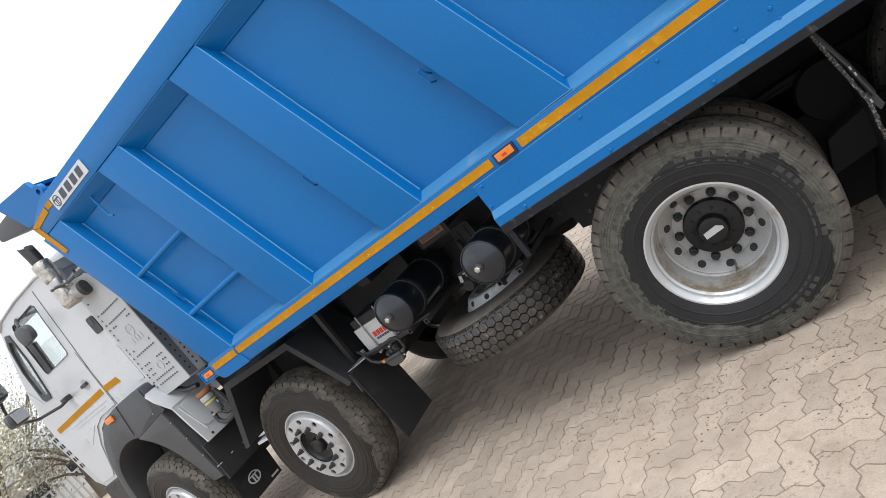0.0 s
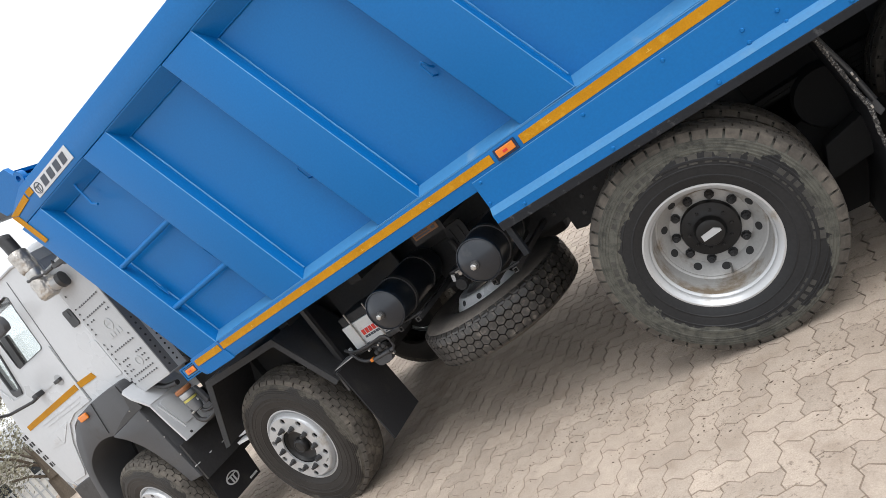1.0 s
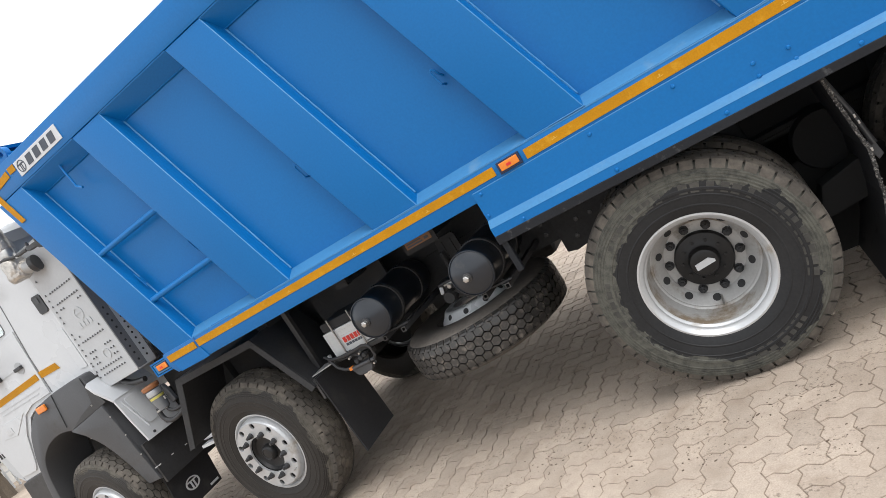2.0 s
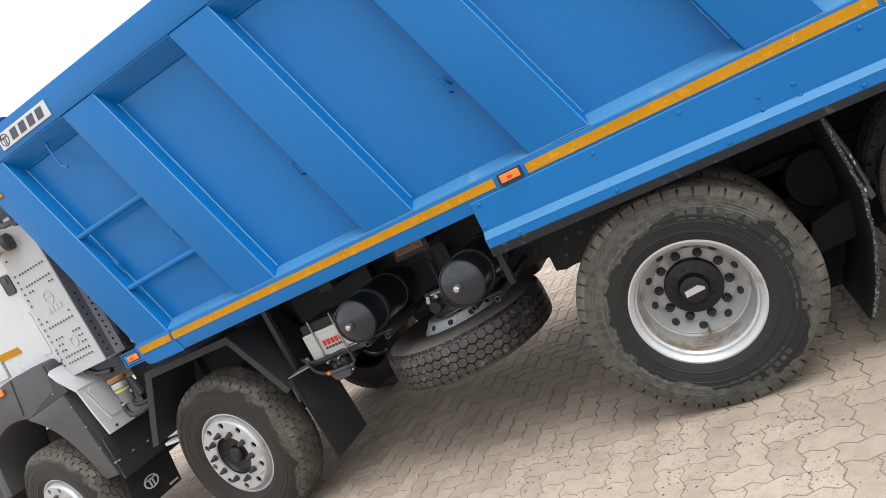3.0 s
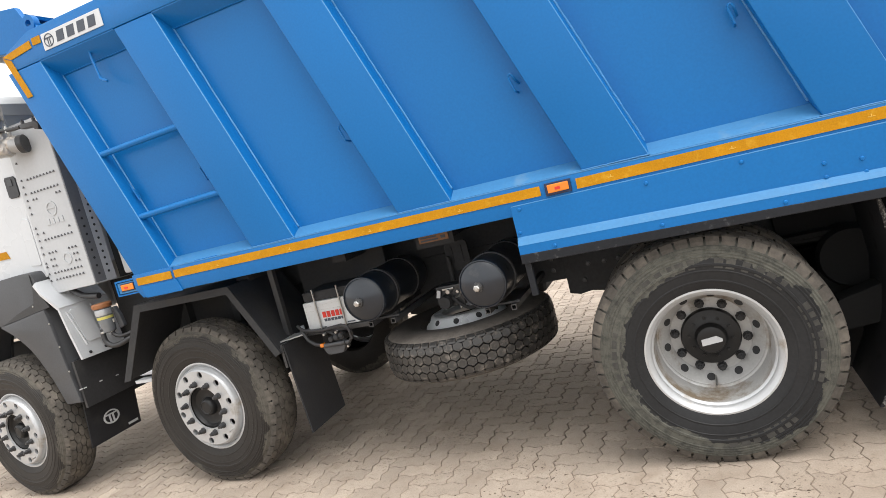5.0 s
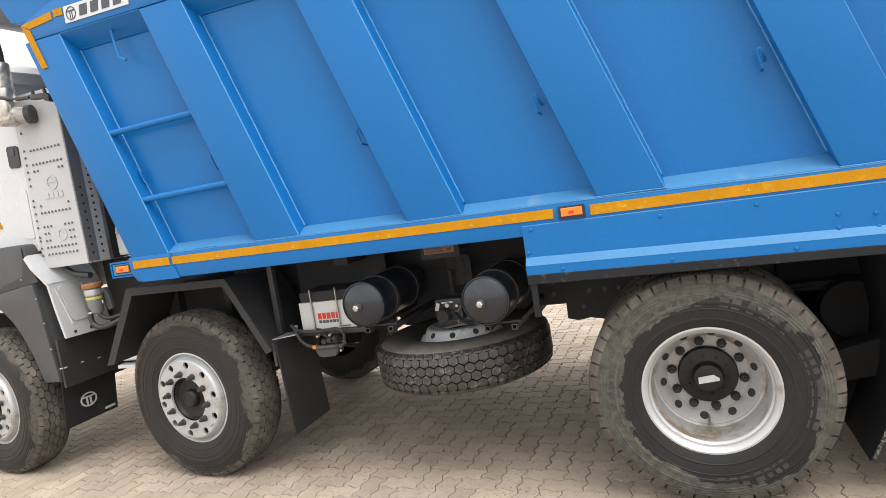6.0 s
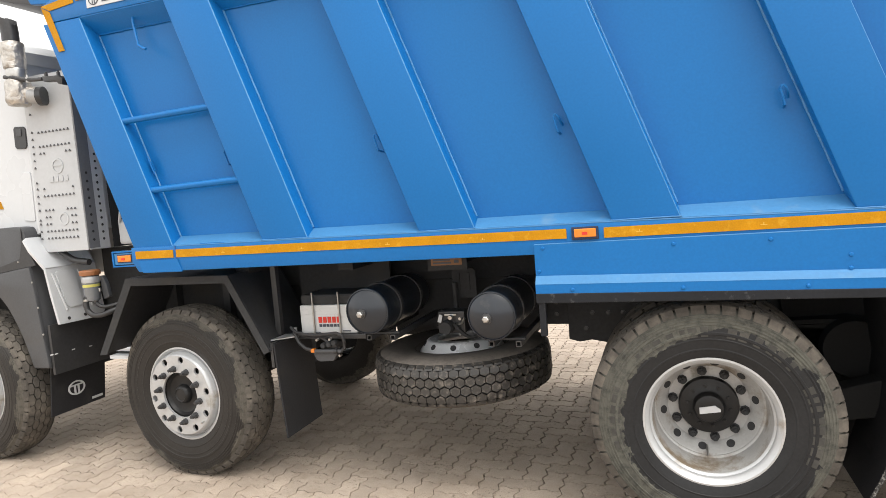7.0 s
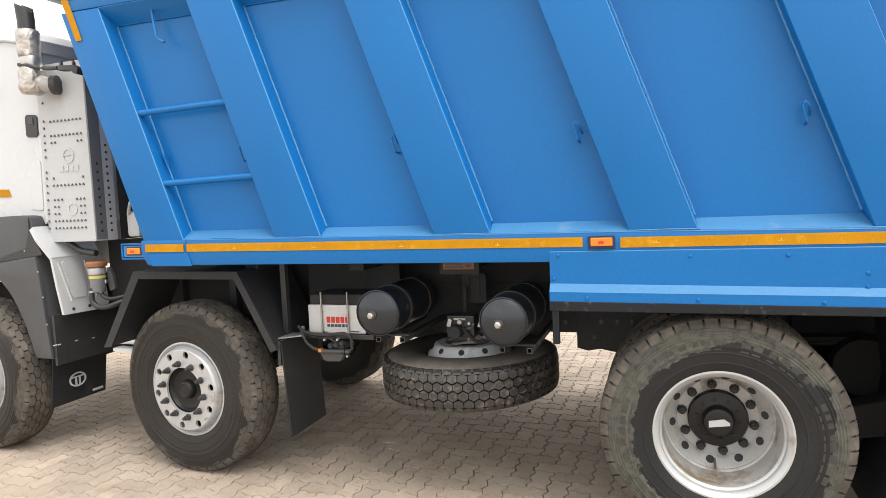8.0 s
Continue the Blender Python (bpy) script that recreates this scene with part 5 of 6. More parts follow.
for k in range(5):
    for j in range(2):
        x = -5.085 + 0.014 * k
        part("front_slot", new_box(x - 0.035 - 0.045 * j, x - 0.004 - 0.045 * j, CAB_Y + 0.003, CAB_Y + 0.03, 1.70 - 0.082 * k, 1.745 - 0.082 * k), BLACK_MATT, cab)
part("front_lip", prism(bmesh.new(), [(-5.075, 1.77), (-5.19, 1.76), (-5.10, 1.20), (-5.00, 1.10)], "y", CAB_Y + 0.004, CAB_Y + 0.04), WHITE_DULL, cab)
part("bumper_corner", prism(bmesh.new(), [(-5.05, 1.10), (-4.72, 1.12), (-4.74, 0.95), (-4.82, 0.62), (-5.10, 0.62)], "y", CAB_Y - 0.01, CAB_Y + 0.2, 0.01), BLACK, cab, "black bumper corner")
grip = part("grip_recess", prism(bmesh.new(), [(-3.505, 2.290), (-3.430, 2.284), (-3.415, 2.268), (-3.418, 2.155), (-3.436, 2.138), (-3.508, 2.142), (-3.522, 2.158), (-3.519, 2.276)][::-1], "y", CAB_Y - 0.010, CAB_Y - 0.001, 0.002), BLACK, cab, "black grip recess")
part("grip_lever", prism(bmesh.new(), [(-3.492, 2.272), (-3.446, 2.268), (-3.448, 2.222), (-3.494, 2.224)][::-1], "y", CAB_Y - 0.0145, CAB_Y - 0.0105, 0.0015), PLASTIC, grip)
part("service_cover", prism(bmesh.new(), [(-3.53, 1.66), (-3.44, 1.65), (-3.43, 1.66), (-3.42, 1.96), (-3.43, 1.98), (-3.50, 1.99), (-3.515, 1.97)], "y", CAB_Y - 0.007, CAB_Y - 0.001, 0.003), WHITE, cab)
arm = part("mirror_arm", tube(bmesh.new(), [(-4.40, CAB_Y - 0.01, 1.93), (-4.45, 0.20, 1.91), (-4.65, 0.10, 1.94), (-4.90, 0.07, 2.02), (-4.97, 0.06, 2.08), (-4.92, 0.06, 2.20), (-4.80, 0.10, 2.45), (-4.66, 0.22, 2.66)], 0.014, 10), BLACK, cab, smooth=True)
part("arm_clip", new_box(-4.46, -4.38, 0.22, CAB_Y - 0.013, 1.91, 1.955, bevel=0.01), BLACK, cab)
part("mirror_housing", new_box(-4.82, -4.66, -0.12, 0.08, 2.24, 2.50, bevel=0.06), BLACK, cab, "black rear-view mirror")
part("mirror_glass", new_box(-4.658, -4.654, -0.10, 0.06, 2.27, 2.47), MIRROR, cab)
part("mirror_housing", new_box(-4.80, -4.64, -0.08, 0.08, 1.99, 2.13, bevel=0.055), BLACK, cab, "black wide-angle mirror")
part("mirror_glass", new_box(-4.638, -4.634, -0.06, 0.06, 2.01, 2.11), MIRROR, cab)

# wheel arch cladding
A_OUT = [(-3.345, 0.66), (-3.39, 1.10), (-3.425, 1.44), (-3.44, 1.585), (-3.50, 1.620), (-3.70, 1.621), (-3.90, 1.613), (-4.06, 1.590), (-4.20, 1.546), (-4.32, 1.472), (-4.42, 1.378), (-4.56, 1.150), (-4.68, 0.80)]
A_IN = [(-4.57, 0.80), (-4.52, 1.02), (-4.44, 1.172), (-4.33, 1.255), (-4.20, 1.303), (-4.05, 1.320), (-3.90, 1.294), (-3.77, 1.225), (-3.65, 1.095), (-3.55, 0.90), (-3.48, 0.66)]


def flowing(pts, n=5):
    """A smooth line through points."""
    out = []
    p = [Vector(q) for q in pts]
    for i in range(len(p) - 1):
        a, b, c, d = p[max(i - 1, 0)], p[i], p[i + 1], p[min(i + 2, len(p) - 1)]
        for k in range(n):
            s = k / n
            out.append(tuple(0.5 * (2 * b + (c - a) * s + (2 * a - 5 * b + 4 * c - d) * s * s + (3 * b - a - 3 * c + d) * s ** 3)))
    return out + [tuple(p[-1])]


A_OUT, A_IN = flowing(A_OUT), flowing(A_IN)
arch = part("wheel_arch", prism(bmesh.new(), A_OUT + A_IN, "y", 0.205, 0.62, 0.010), PLASTIC, truck, "grey-black plastic wheel arch", smooth=True)
LIP = flowing([(-3.335, 0.67), (-3.365, 0.95), (-3.385, 1.20), (-3.405, 1.350)]) + flowing([(-3.52, 1.338), (-3.66, 1.320), (-3.88, 1.296)]) + flowing([(-3.765, 1.215), (-3.645, 1.085), (-3.545, 0.89), (-3.475, 0.67)])
part("arch_lip", prism(bmesh.new(), LIP, "y", 0.180, 0.2045, 0.006), PLASTIC, arch, smooth=True)
part("arch_seam", tube(bmesh.new(), [(-3.851, 0.203, 1.612), (-3.925, 0.203, 1.34)], 0.004, 6), BLACK_MATT, arch)
part("arch_step", prism(bmesh.new(), [(-3.455, 1.612), (-3.455, 1.53), (-3.425, 1.50), (-3.36, 1.36), (-3.405, 1.352), (-3.66, 1.322), (-3.88, 1.30), (-3.70, 1.36), (-3.50, 1.41), (-3.47, 1.50)], "y", 0.196, 0.2045, 0.003), BLACK, arch)
part("indicator", new_box(-4.100, -3.975, 0.186, 0.2035, 1.533, 1.586, bevel=0.010), AMBER, arch, "amber side indicator")
for x, z in ((-3.50, 1.39), (-3.40, 1.25), (-3.375, 1.08), (-3.36, 0.90)):
    part("stud", lathe(bmesh.new(), [(0.006, 0.180), (0.006, 0.175), (0.001, 0.174)], (x + 0.012, 0, z), "y", 8), STEEL, arch)
part("arch_liner", prism(bmesh.new(), A_IN + [(-3.40, 0.66), (-3.45, 1.2), (-3.9, 1.45), (-4.3, 1.4), (-4.78, 0.8)], "y", 0.621, 0.64), BLACK_MATT, arch)

# white rear-facing panel behind the arch
def on_panel(y, z, out=0.0):
    """A point of the bent panel: a steep lower sheet under a slope that runs up to the cab."""
    if z < 1.335:
        return (-3.292 + 0.047 * (1.335 - z) / 0.385 + out, y, z)
    return (-3.292 - 0.150 * (z - 1.335) / 0.225 + out * 0.8, y, z + out * 0.6)


def sheet(loop, low, high, bevel=0.0):
    """A flat shape of (y, z) points laid on the bent panel."""
    bm = bmesh.new()
    va = [bm.verts.new(on_panel(y, z, low)) for y, z in loop]
    vb = [bm.verts.new(on_panel(y, z, high)) for y, z in loop]
    n = len(loop)
    bm.faces.new(va)
    bm.faces.new(vb[::-1])
    for i in range(n):
        bm.faces.new((va[i], vb[i], vb[(i + 1) % n], va[(i + 1) % n]))
    bmesh.ops.recalc_face_normals(bm, faces=bm.faces)
    if bevel:
        bmesh.ops.bevel(bm, geom=list(bm.edges), offset=bevel, segments=2, affect="EDGES", profile=0.6)
    return bm


lower = part("cab_step_panel", sheet([(0.225, 0.955), (0.56, 0.948), (0.60, 0.985), (0.60, 1.335), (0.205, 1.335), (0.212, 1.15)], -0.020, 0.0, 0.003), WHITE, truck, "white pressed panel behind the front wheel")
part("panel_slope", sheet([(0.205, 1.336), (0.60, 1.336), (0.60, 1.560), (0.24, 1.560), (0.185, 1.535), (0.180, 1.46)], -0.020, 0.0, 0.003), WHITE, lower)
part("pressing", sheet([(0.268, 1.295), (0.285, 1.310), (0.405, 1.310), (0.420, 1.295), (0.432, 1.075), (0.415, 1.055), (0.325, 1.055), (0.305, 1.075)], 0.0005, 0.008, 0.003), WHITE, lower)
for y in (0.245, 0.448):
    part("pressed_rib", tube(bmesh.new(), [on_panel(y + 0.055 * (1.30 - z) / 0.26, z, 0.002) for z in (1.30, 1.20, 1.10, 1.04)], 0.007, 8), WHITE, lower, smooth=True)
part("panel_seam", tube(bmesh.new(), [on_panel(y, 1.336, 0.001) for y in (0.21, 0.40, 0.59)], 0.004, 6), WHITE_DULL, lower, smooth=True)
for y in (0.30, 0.43):
    x, _, z = on_panel(y, 0.985)
    part("bolt", lathe(bmesh.new(), [(0.011, x - 0.001), (0.011, x + 0.006), (0.001, x + 0.008)], (0, y, z), "x", 8), BLACK, lower)
part("black_panel", new_box(-3.33, -3.31, 0.20, 0.72, 0.62, 0.955), BLACK, truck)
flap1 = part("mud_flap", prism(bmesh.new(), [(-3.40, 0.66), (-3.39, 0.66), (-3.44, 0.31), (-3.45, 0.31)], "y", 0.235, 0.68), RUBBER_FLAP, truck, "black rubber mud flap with a silver oval emblem")
bm = lathe(bmesh.new(), [(0.056, 0.0), (0.056, 0.003), (0.045, 0.003), (0.045, 0.0)], (0, 0, 0), "x", 28, closed=True)
box(bm, 0.0, 0.003, -0.040, 0.040, 0.016, 0.027)
box(bm, 0.0, 0.003, -0.018, -0.006, -0.044, 0.0155)
box(bm, 0.0, 0.003, 0.006, 0.018, -0.044, 0.0155)
bmesh.ops.scale(bm, vec=(1, 1.25, 0.9), verts=bm.verts)
bmesh.ops.translate(bm, vec=(-3.412, 0.428, 0.462), verts=bm.verts)
part("emblem", bm, SILVER_PRINT, flap1, "silver oval emblem")
part("maker_tab", new_box(-3.4305, -3.427, 0.56, 0.65, 0.335, 0.352), SILVER_PRINT, flap1)
for y, z in ((0.188, 0.760), (0.220, 0.758), (0.353, 0.756), (0.493, 0.745)):
    part("stud", new_box(-3.3095, -3.305, y - 0.012, y + 0.012, z - 0.004, z + 0.004, bevel=0.0015), SILVER_PRINT, truck)
link = part("steering_link", tube(bmesh.new(), [(-3.0, 0.42, 0.745), (-2.83, 0.40, 0.75), (-2.72, 0.42, 0.76)], 0.018, 8), WHITE, truck, "pale steering arm", smooth=True)
part("link_plate", new_box(-3.0, -2.70, 0.36, 0.44, 0.690, 0.712), WHITE, link)

# perforated silencer guard
L0, L1, LY = -3.400, -2.998, 0.295
lz0, lz1 = 1.435, 2.600
guard2 = part("silencer_guard", new_box(L0, L1, LY, LY + 0.012, lz0, lz1, bevel=0.004), WHITE_DULL, truck, "pale sheet guard with rows of punched louvres")
part("guard_end", new_box(L1 - 0.002, L1 + 0.008, LY + 0.0125, LY + 0.175, lz0, lz1 - 0.03, bevel=0.003), WHITE, guard2)
part("guard_end_dark", new_box(L1 - 0.001, L1 + 0.001, LY + 0.21, LY + 0.40, lz0, lz1 - 0.05), BLACK_MATT, guard2)
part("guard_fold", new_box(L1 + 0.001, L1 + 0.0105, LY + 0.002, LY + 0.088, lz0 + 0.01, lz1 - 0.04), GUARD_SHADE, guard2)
louv = prism(bmesh.new(), [(-0.0085, 0.0), (0.0085, 0.0), (0.0, 0.014)], "y", -0.006, 0.0)
louv_me = bpy.data.meshes.new("louvre")
louv.to_mesh(louv_me)
louv.free()
louv_me.materials.append(LOUVRE)


def louvres(points):
    for x, z in points:
        ob = new("louvre", louv_me)
        ob.parent = guard2
        ob.location = (x + 0.04 * (z - 1.85), LY - 0.001, z)


row = lambda z, a, b, n: [(a + (b - a) * k / (n - 1), z) for k in range(n)]
for z in (2.223, 2.130, 1.804, 1.569, 1.522):
    louvres(row(z, -3.314, -3.058, 9))
for z, n in ((2.085, 2), (1.710, 3), (1.664, 2), (1.617, 2)):
    louvres(row(z, -3.314, -3.314 + 0.032 * (n - 1), n) + row(z, -3.058 - 0.032 * (n - 1), -3.058, n))
louvres([(-3.372, z) for z in (2.347, 2.229, 2.183, 2.135, 2.088, 2.042, 1.995, 1.895, 1.855, 1.806, 1.760, 1.712, 1.646, 1.620, 1.570, 1.522)] + [(-3.311, 1.852), (-3.060, 1.852)])
dots = [(LY + 0.125, 1.50 + 0.047 * k) for k in range(13)] + [(LY + 0.045, 1.50 + 0.055 * k) for k in range(9)]
for y, z in dots:
    part("perforation", lathe(bmesh.new(), [(0.009, L1 + 0.0105), (0.009, L1 + 0.0125), (0.001, L1 + 0.0125)], (0, y, z), "x", 8), BLACK_MATT, guard2)
for z, s in ((2.000, 0.050), (1.652, 0.042)):
    part("pressed_emblem", lathe(bmesh.new(), [(s, LY - 0.001), (s, LY - 0.005), (s - 0.012, LY - 0.005), (s - 0.012, LY - 0.001)], (-3.172, 0, z), "y", 24, closed=True), WHITE_DULL, guard2, smooth=True)
part("pressed_bar", new_box(-3.212, -3.132, LY - 0.005, LY - 0.001, 2.000, 2.010), WHITE_DULL, guard2)
for k in range(4):
    part("pressed_bar", new_box(-3.252 + 0.043 * k, -3.220 + 0.043 * k, LY - 0.005, LY - 0.001, 1.898, 1.936), WHITE_DULL, guard2)
part("silencer", lathe(bmesh.new(), [(0.05, 1.45), (0.13, 1.48), (0.13, 2.3), (0.05, 2.35)], (-3.18, 0.46, 0), "z", 24), BLACK_MATT, truck, smooth=True)

# exhaust stack
SX, SY = -3.305, 0.195
ex = part("exhaust_pipe", crumple(lathe(bmesh.new(), [(0.050, 2.395), (0.066, 2.40), (0.076, 2.42), (0.078, 2.46), (0.078, 2.50), (0.074, 2.545), (0.058, 2.56)], (SX, SY, 0), "z", 20), 0.008, 22), FOIL, truck, "foil-wrapped exhaust stack with a black slanted tip", smooth=True)
part("stack_wrap", crumple(lathe(bmesh.new(), [(0.056, 2.625), (0.064, 2.63), (0.069, 2.68), (0.067, 2.72), (0.070, 2.76), (0.067, 2.79), (0.055, 2.798)], (SX - 0.008, SY, 0), "z", 20), 0.008, 26), FOIL, ex, smooth=True)
part("stack_ring", lathe(bmesh.new(), [(0.055, 2.555), (0.060, 2.57), (0.060, 2.61), (0.055, 2.63)], (SX, SY, 0), "z", 28), STEEL, ex, smooth=True)
bm = lathe(bmesh.new(), [(0.050, 2.77), (0.051, 2.86), (0.052, 2.945), (0.046, 2.945), (0.045, 2.88), (0.001, 2.87)], (SX - 0.012, SY, 0), "z", 24)
for v in bm.verts:
    if v.co.z > 2.92:
        v.co.z += -0.45 * (v.co.x - SX) - 0.012 + (0.012 if abs(v.co.y - SY) > 0.025 else -0.012)
        v.co.x -= 0.010
part("stack_tip", bm, BLACK, ex, "black exhaust tip", smooth=True)
part("elbow", crumple(tube(bmesh.new(), [(SX + 0.02, SY + 0.01, 2.465), (SX + 0.06, SY + 0.02, 2.465), (SX + 0.088, SY + 0.045, 2.460)], 0.054, 12), 0.006, 24), FOIL, ex, smooth=True)
part("clamp", tube(bmesh.new(), [(SX - 0.05, SY - 0.045, 2.578), (SX + 0.03, SY - 0.052, 2.564), (SX + 0.09, SY - 0.03, 2.546), (SX + 0.17, SY - 0.028, 2.534), (SX + 0.25, SY - 0.028, 2.530)], 0.0125, 10), BLACK, ex, "black clamp arm", smooth=True)
part("arm_block", prism(bmesh.new(), [(SX + 0.262, 2.542), (SX + 0.300, 2.538), (SX + 0.392, 2.532), (SX + 0.428, 2.508), (SX + 0.420, 2.470), (SX + 0.388, 2.480), (SX + 0.370, 2.500), (SX + 0.270, 2.508)], "y", SY - 0.045, SY + 0.0, 0.005), BLACK, ex, "black bracket block", smooth=True)
for dx, z in ((0.035, 2.556), (0.125, 2.536), (0.285, 2.536), (0.385, 2.530)):
    part("clamp_bolt", lathe(bmesh.new(), [(0.011, z - 0.012), (0.011, z + 0.022), (0.006, z + 0.024), (0.006, z + 0.032), (0.001, z + 0.033)], (SX + dx, SY - 0.03, 0), "z", 6), STEEL if dx < 0.2 else BLACK, ex)
part("elbow_pipe", tube(bmesh.new(), [(SX + 0.07, SY + 0.020, 2.455), (SX + 0.100, SY + 0.032, 2.448), (SX + 0.132, SY + 0.044, 2.446)], 0.052, 20), SILVER_DULL, ex, smooth=True)
part("elbow_band", tube(bmesh.new(), [(SX + 0.122, SY + 0.040, 2.446), (SX + 0.138, SY + 0.046, 2.446), (SX + 0.152, SY + 0.052, 2.446)], 0.060, 20), BLACK, ex, "black rubber end band", smooth=True)

# fuel filter with hoses
FX, FY = -3.055, 0.335
fil = part("fuel_filter", lathe(bmesh.new(), [(0.0328, 1.090), (0.0443, 1.098), (0.0476, 1.13), (0.0500, 1.16), (0.0517, 1.262)], (FX, FY, 0), "z", 28), CLEAR, truck, "grey fuel filter with an orange cap", smooth=True)
part("filter_cap", lathe(bmesh.new(), [(0.0533, 1.263), (0.0640, 1.268), (0.0655, 1.290), (0.0600, 1.299), (0.0300, 1.301), (0.0001, 1.302)], (FX, FY, 0), "z", 28), ORANGE_CAP, fil, "faded orange cap", smooth=True)
part("filter_label", lathe(bmesh.new(), [(0.0529, 1.188), (0.0529, 1.206)], (FX, FY, 0), "z", 28), material("yellow_label", (0.55, 0.5, 0.12), 0.5), fil, smooth=True)
part("filter_clasp", lathe(bmesh.new(), [(0.0541, 1.216), (0.0560, 1.222), (0.0560, 1.250), (0.0541, 1.256)], (FX, FY, 0), "z", 28), SILVER_BRIGHT, fil, smooth=True)
part("filter_base", lathe(bmesh.new(), [(0.0246, 1.094), (0.0400, 1.100), (0.0460, 1.120), (0.0470, 1.140)], (FX, FY, 0), "z", 28), BLACK, fil, "black lower bowl", smooth=True)


def bend(pts, n=6):
    """A smooth line through the points of a bent hose."""
    v = [Vector(p) for p in pts]
    out = []
    for i in range(len(v) - 1):
        p0, p1, p2, p3 = v[max(i - 1, 0)], v[i], v[i + 1], v[min(i + 2, len(v) - 1)]
        for k in range(n):
            t = k / n
            out.append(0.5 * (2 * p1 + (p2 - p0) * t + (2 * p0 - 5 * p1 + 4 * p2 - p3) * t * t + (3 * p1 - p0 - 3 * p2 + p3) * t ** 3))
    return [tuple(p) for p in out + [v[-1]]]


for pts, r in (([(-3.072, 0.30, 1.124), (-3.076, 0.295, 1.075), (-3.066, 0.295, 1.030), (-3.023, 0.30, 1.000), (-2.960, 0.31, 1.002), (-2.910, 0.34, 1.020), (-2.850, 0.42, 1.050)], 0.0175),
               ([(-3.030, 0.33, 1.120), (-3.025, 0.335, 1.075), (-2.990, 0.345, 1.050), (-2.930, 0.37, 1.052), (-2.860, 0.44, 1.075)], 0.013)):
    part("hose", tube(bmesh.new(), bend(pts), r, 12), BLACK, fil, "bent black rubber hose", smooth=True)
    part("hose_clip", lathe(bmesh.new(), [(r + 0.001, pts[0][2] - 0.030), (r + 0.003, pts[0][2] - 0.028), (r + 0.003, pts[0][2] - 0.018), (r + 0.001, pts[0][2] - 0.016)], (pts[0][0] - 0.001, pts[0][1] - 0.002, 0), "z", 16), STEEL, fil, smooth=True)
part("filter_bracket", prism(bmesh.new(), [(FX + 0.048, 1.255), (FX + 0.070, 1.255), (FX + 0.098, 1.190), (FX + 0.110, 1.110), (FX + 0.062, 1.095), (FX + 0.052, 1.150)], "y", FY + 0.03, FY + 0.06, 0.006), PLASTIC, fil)
part("bleed_screw", lathe(bmesh.new(), [(0.008, 1.155), (0.008, 1.178), (0.001, 1.180)], (FX + 0.080, FY - 0.01, 0), "z", 8), STEEL, fil)
part("black_hose", tube(bmesh.new(), bend([(-3.291, 0.34, 1.44), (-3.246, 0.34, 1.406), (-3.179, 0.34, 1.371), (-3.055, 0.34, 1.352)]), 0.021, 12), BLACK, truck, "black rubber hose below the silencer guard", smooth=True)
part("tank_bottle", new_box(-2.88, -2.78, 0.44, 0.56, 1.45, 1.62, bevel=0.02), WHITE_DULL, truck, "pale plastic reservoir behind the cab")
part("bottle_pipe", tube(bmesh.new(), [(-2.86, 0.44, 1.60), (-2.80, 0.40, 1.67), (-2.74, 0.40, 1.74)], 0.010, 8), WHITE_DULL, truck)
part("bulkhead_frame", new_box(-2.75, -2.60, 0.60, 2.0, 0.95, 2.1), BLACK_MATT, truck)
part("engine_cover", new_box(-3.28, -2.76, 0.66, 1.9, 0.98, 1.42), BLACK_MATT, truck)

# ---------------------------------------------------------------- distance
def tree(x, y, h, seed):
    rnd = random.Random(seed)
    t = thing("tree", "hazy leafy tree beyond the yard", "tree", (x, y, 0), "trees beyond the yard")
    pts = [(x, y, -0.05), (x + 0.1, y, h * 0.25), (x - 0.1, y + 0.1, h * 0.55)]
    bm = bmesh.new()
    for (a, b), (r0, r1) in zip(zip(pts, pts[1:]), ((0.20, 0.15), (0.15, 0.08))):
        a, b = Vector(a), Vector(b)
        lathe(bm, [(r0, 0.0), (r1, (b - a).length)], a, "z", 8)
    limbs = []
    for k in range(9):
        a = Vector((x, y, h * rnd.uniform(0.22, 0.5)))
        ang = rnd.uniform(0, 6.28)
        b = a + Vector((math.cos(ang) * h * 0.28, math.sin(ang) * h * 0.28, h * rnd.uniform(0.15, 0.4)))
        tube(bm, [a, a.lerp(b, 0.5) + Vector((0, 0, 0.1)), b], 0.04, 5)
        limbs.append(b)
    part("trunk", bm, BARK, t)
    verts, faces = [], []
    for k in range(3200):
        c = rnd.choice(limbs) + Vector((rnd.gauss(0, 0.11), rnd.gauss(0, 0.11), rnd.gauss(0, 0.10))) * h
        if c.z < h * 0.14:
            continue
        s = rnd.uniform(0.03, 0.065)
        d = Vector((rnd.gauss(0, 1), rnd.gauss(0, 1), rnd.gauss(0, 1))).normalized()
        u = d.orthogonal().normalized() * s
        v = d.cross(u).normalized() * s * 0.55
        i = len(verts)
        verts += [c - u - Vector((x, y, 0)), c - v - Vector((x, y, 0)), c + u - Vector((x, y, 0)), c + v - Vector((x, y, 0))]
        faces.append((i, i + 1, i + 2, i + 3))
    me = bpy.data.meshes.new("crown")
    me.from_pydata(verts, [], faces)
    me.materials.append(LEAF)
    ob = new("crown", me)
    ob.parent = t


for i, (x, y, h) in enumerate(((-19.4, 4.9, 4.0), (-19.0, 6.9, 3.0), (-22.5, 5.4, 5.0), (-25, 8.2, 5.6), (-30, 9.5, 7.5), (-20.5, 9.6, 3.4), (-24, 12.5, 5.0), (-31, 5.0, 7.0), (-36, 14, 8), (-27, 17, 6))):
    tree(x, y, h, 40 + i)


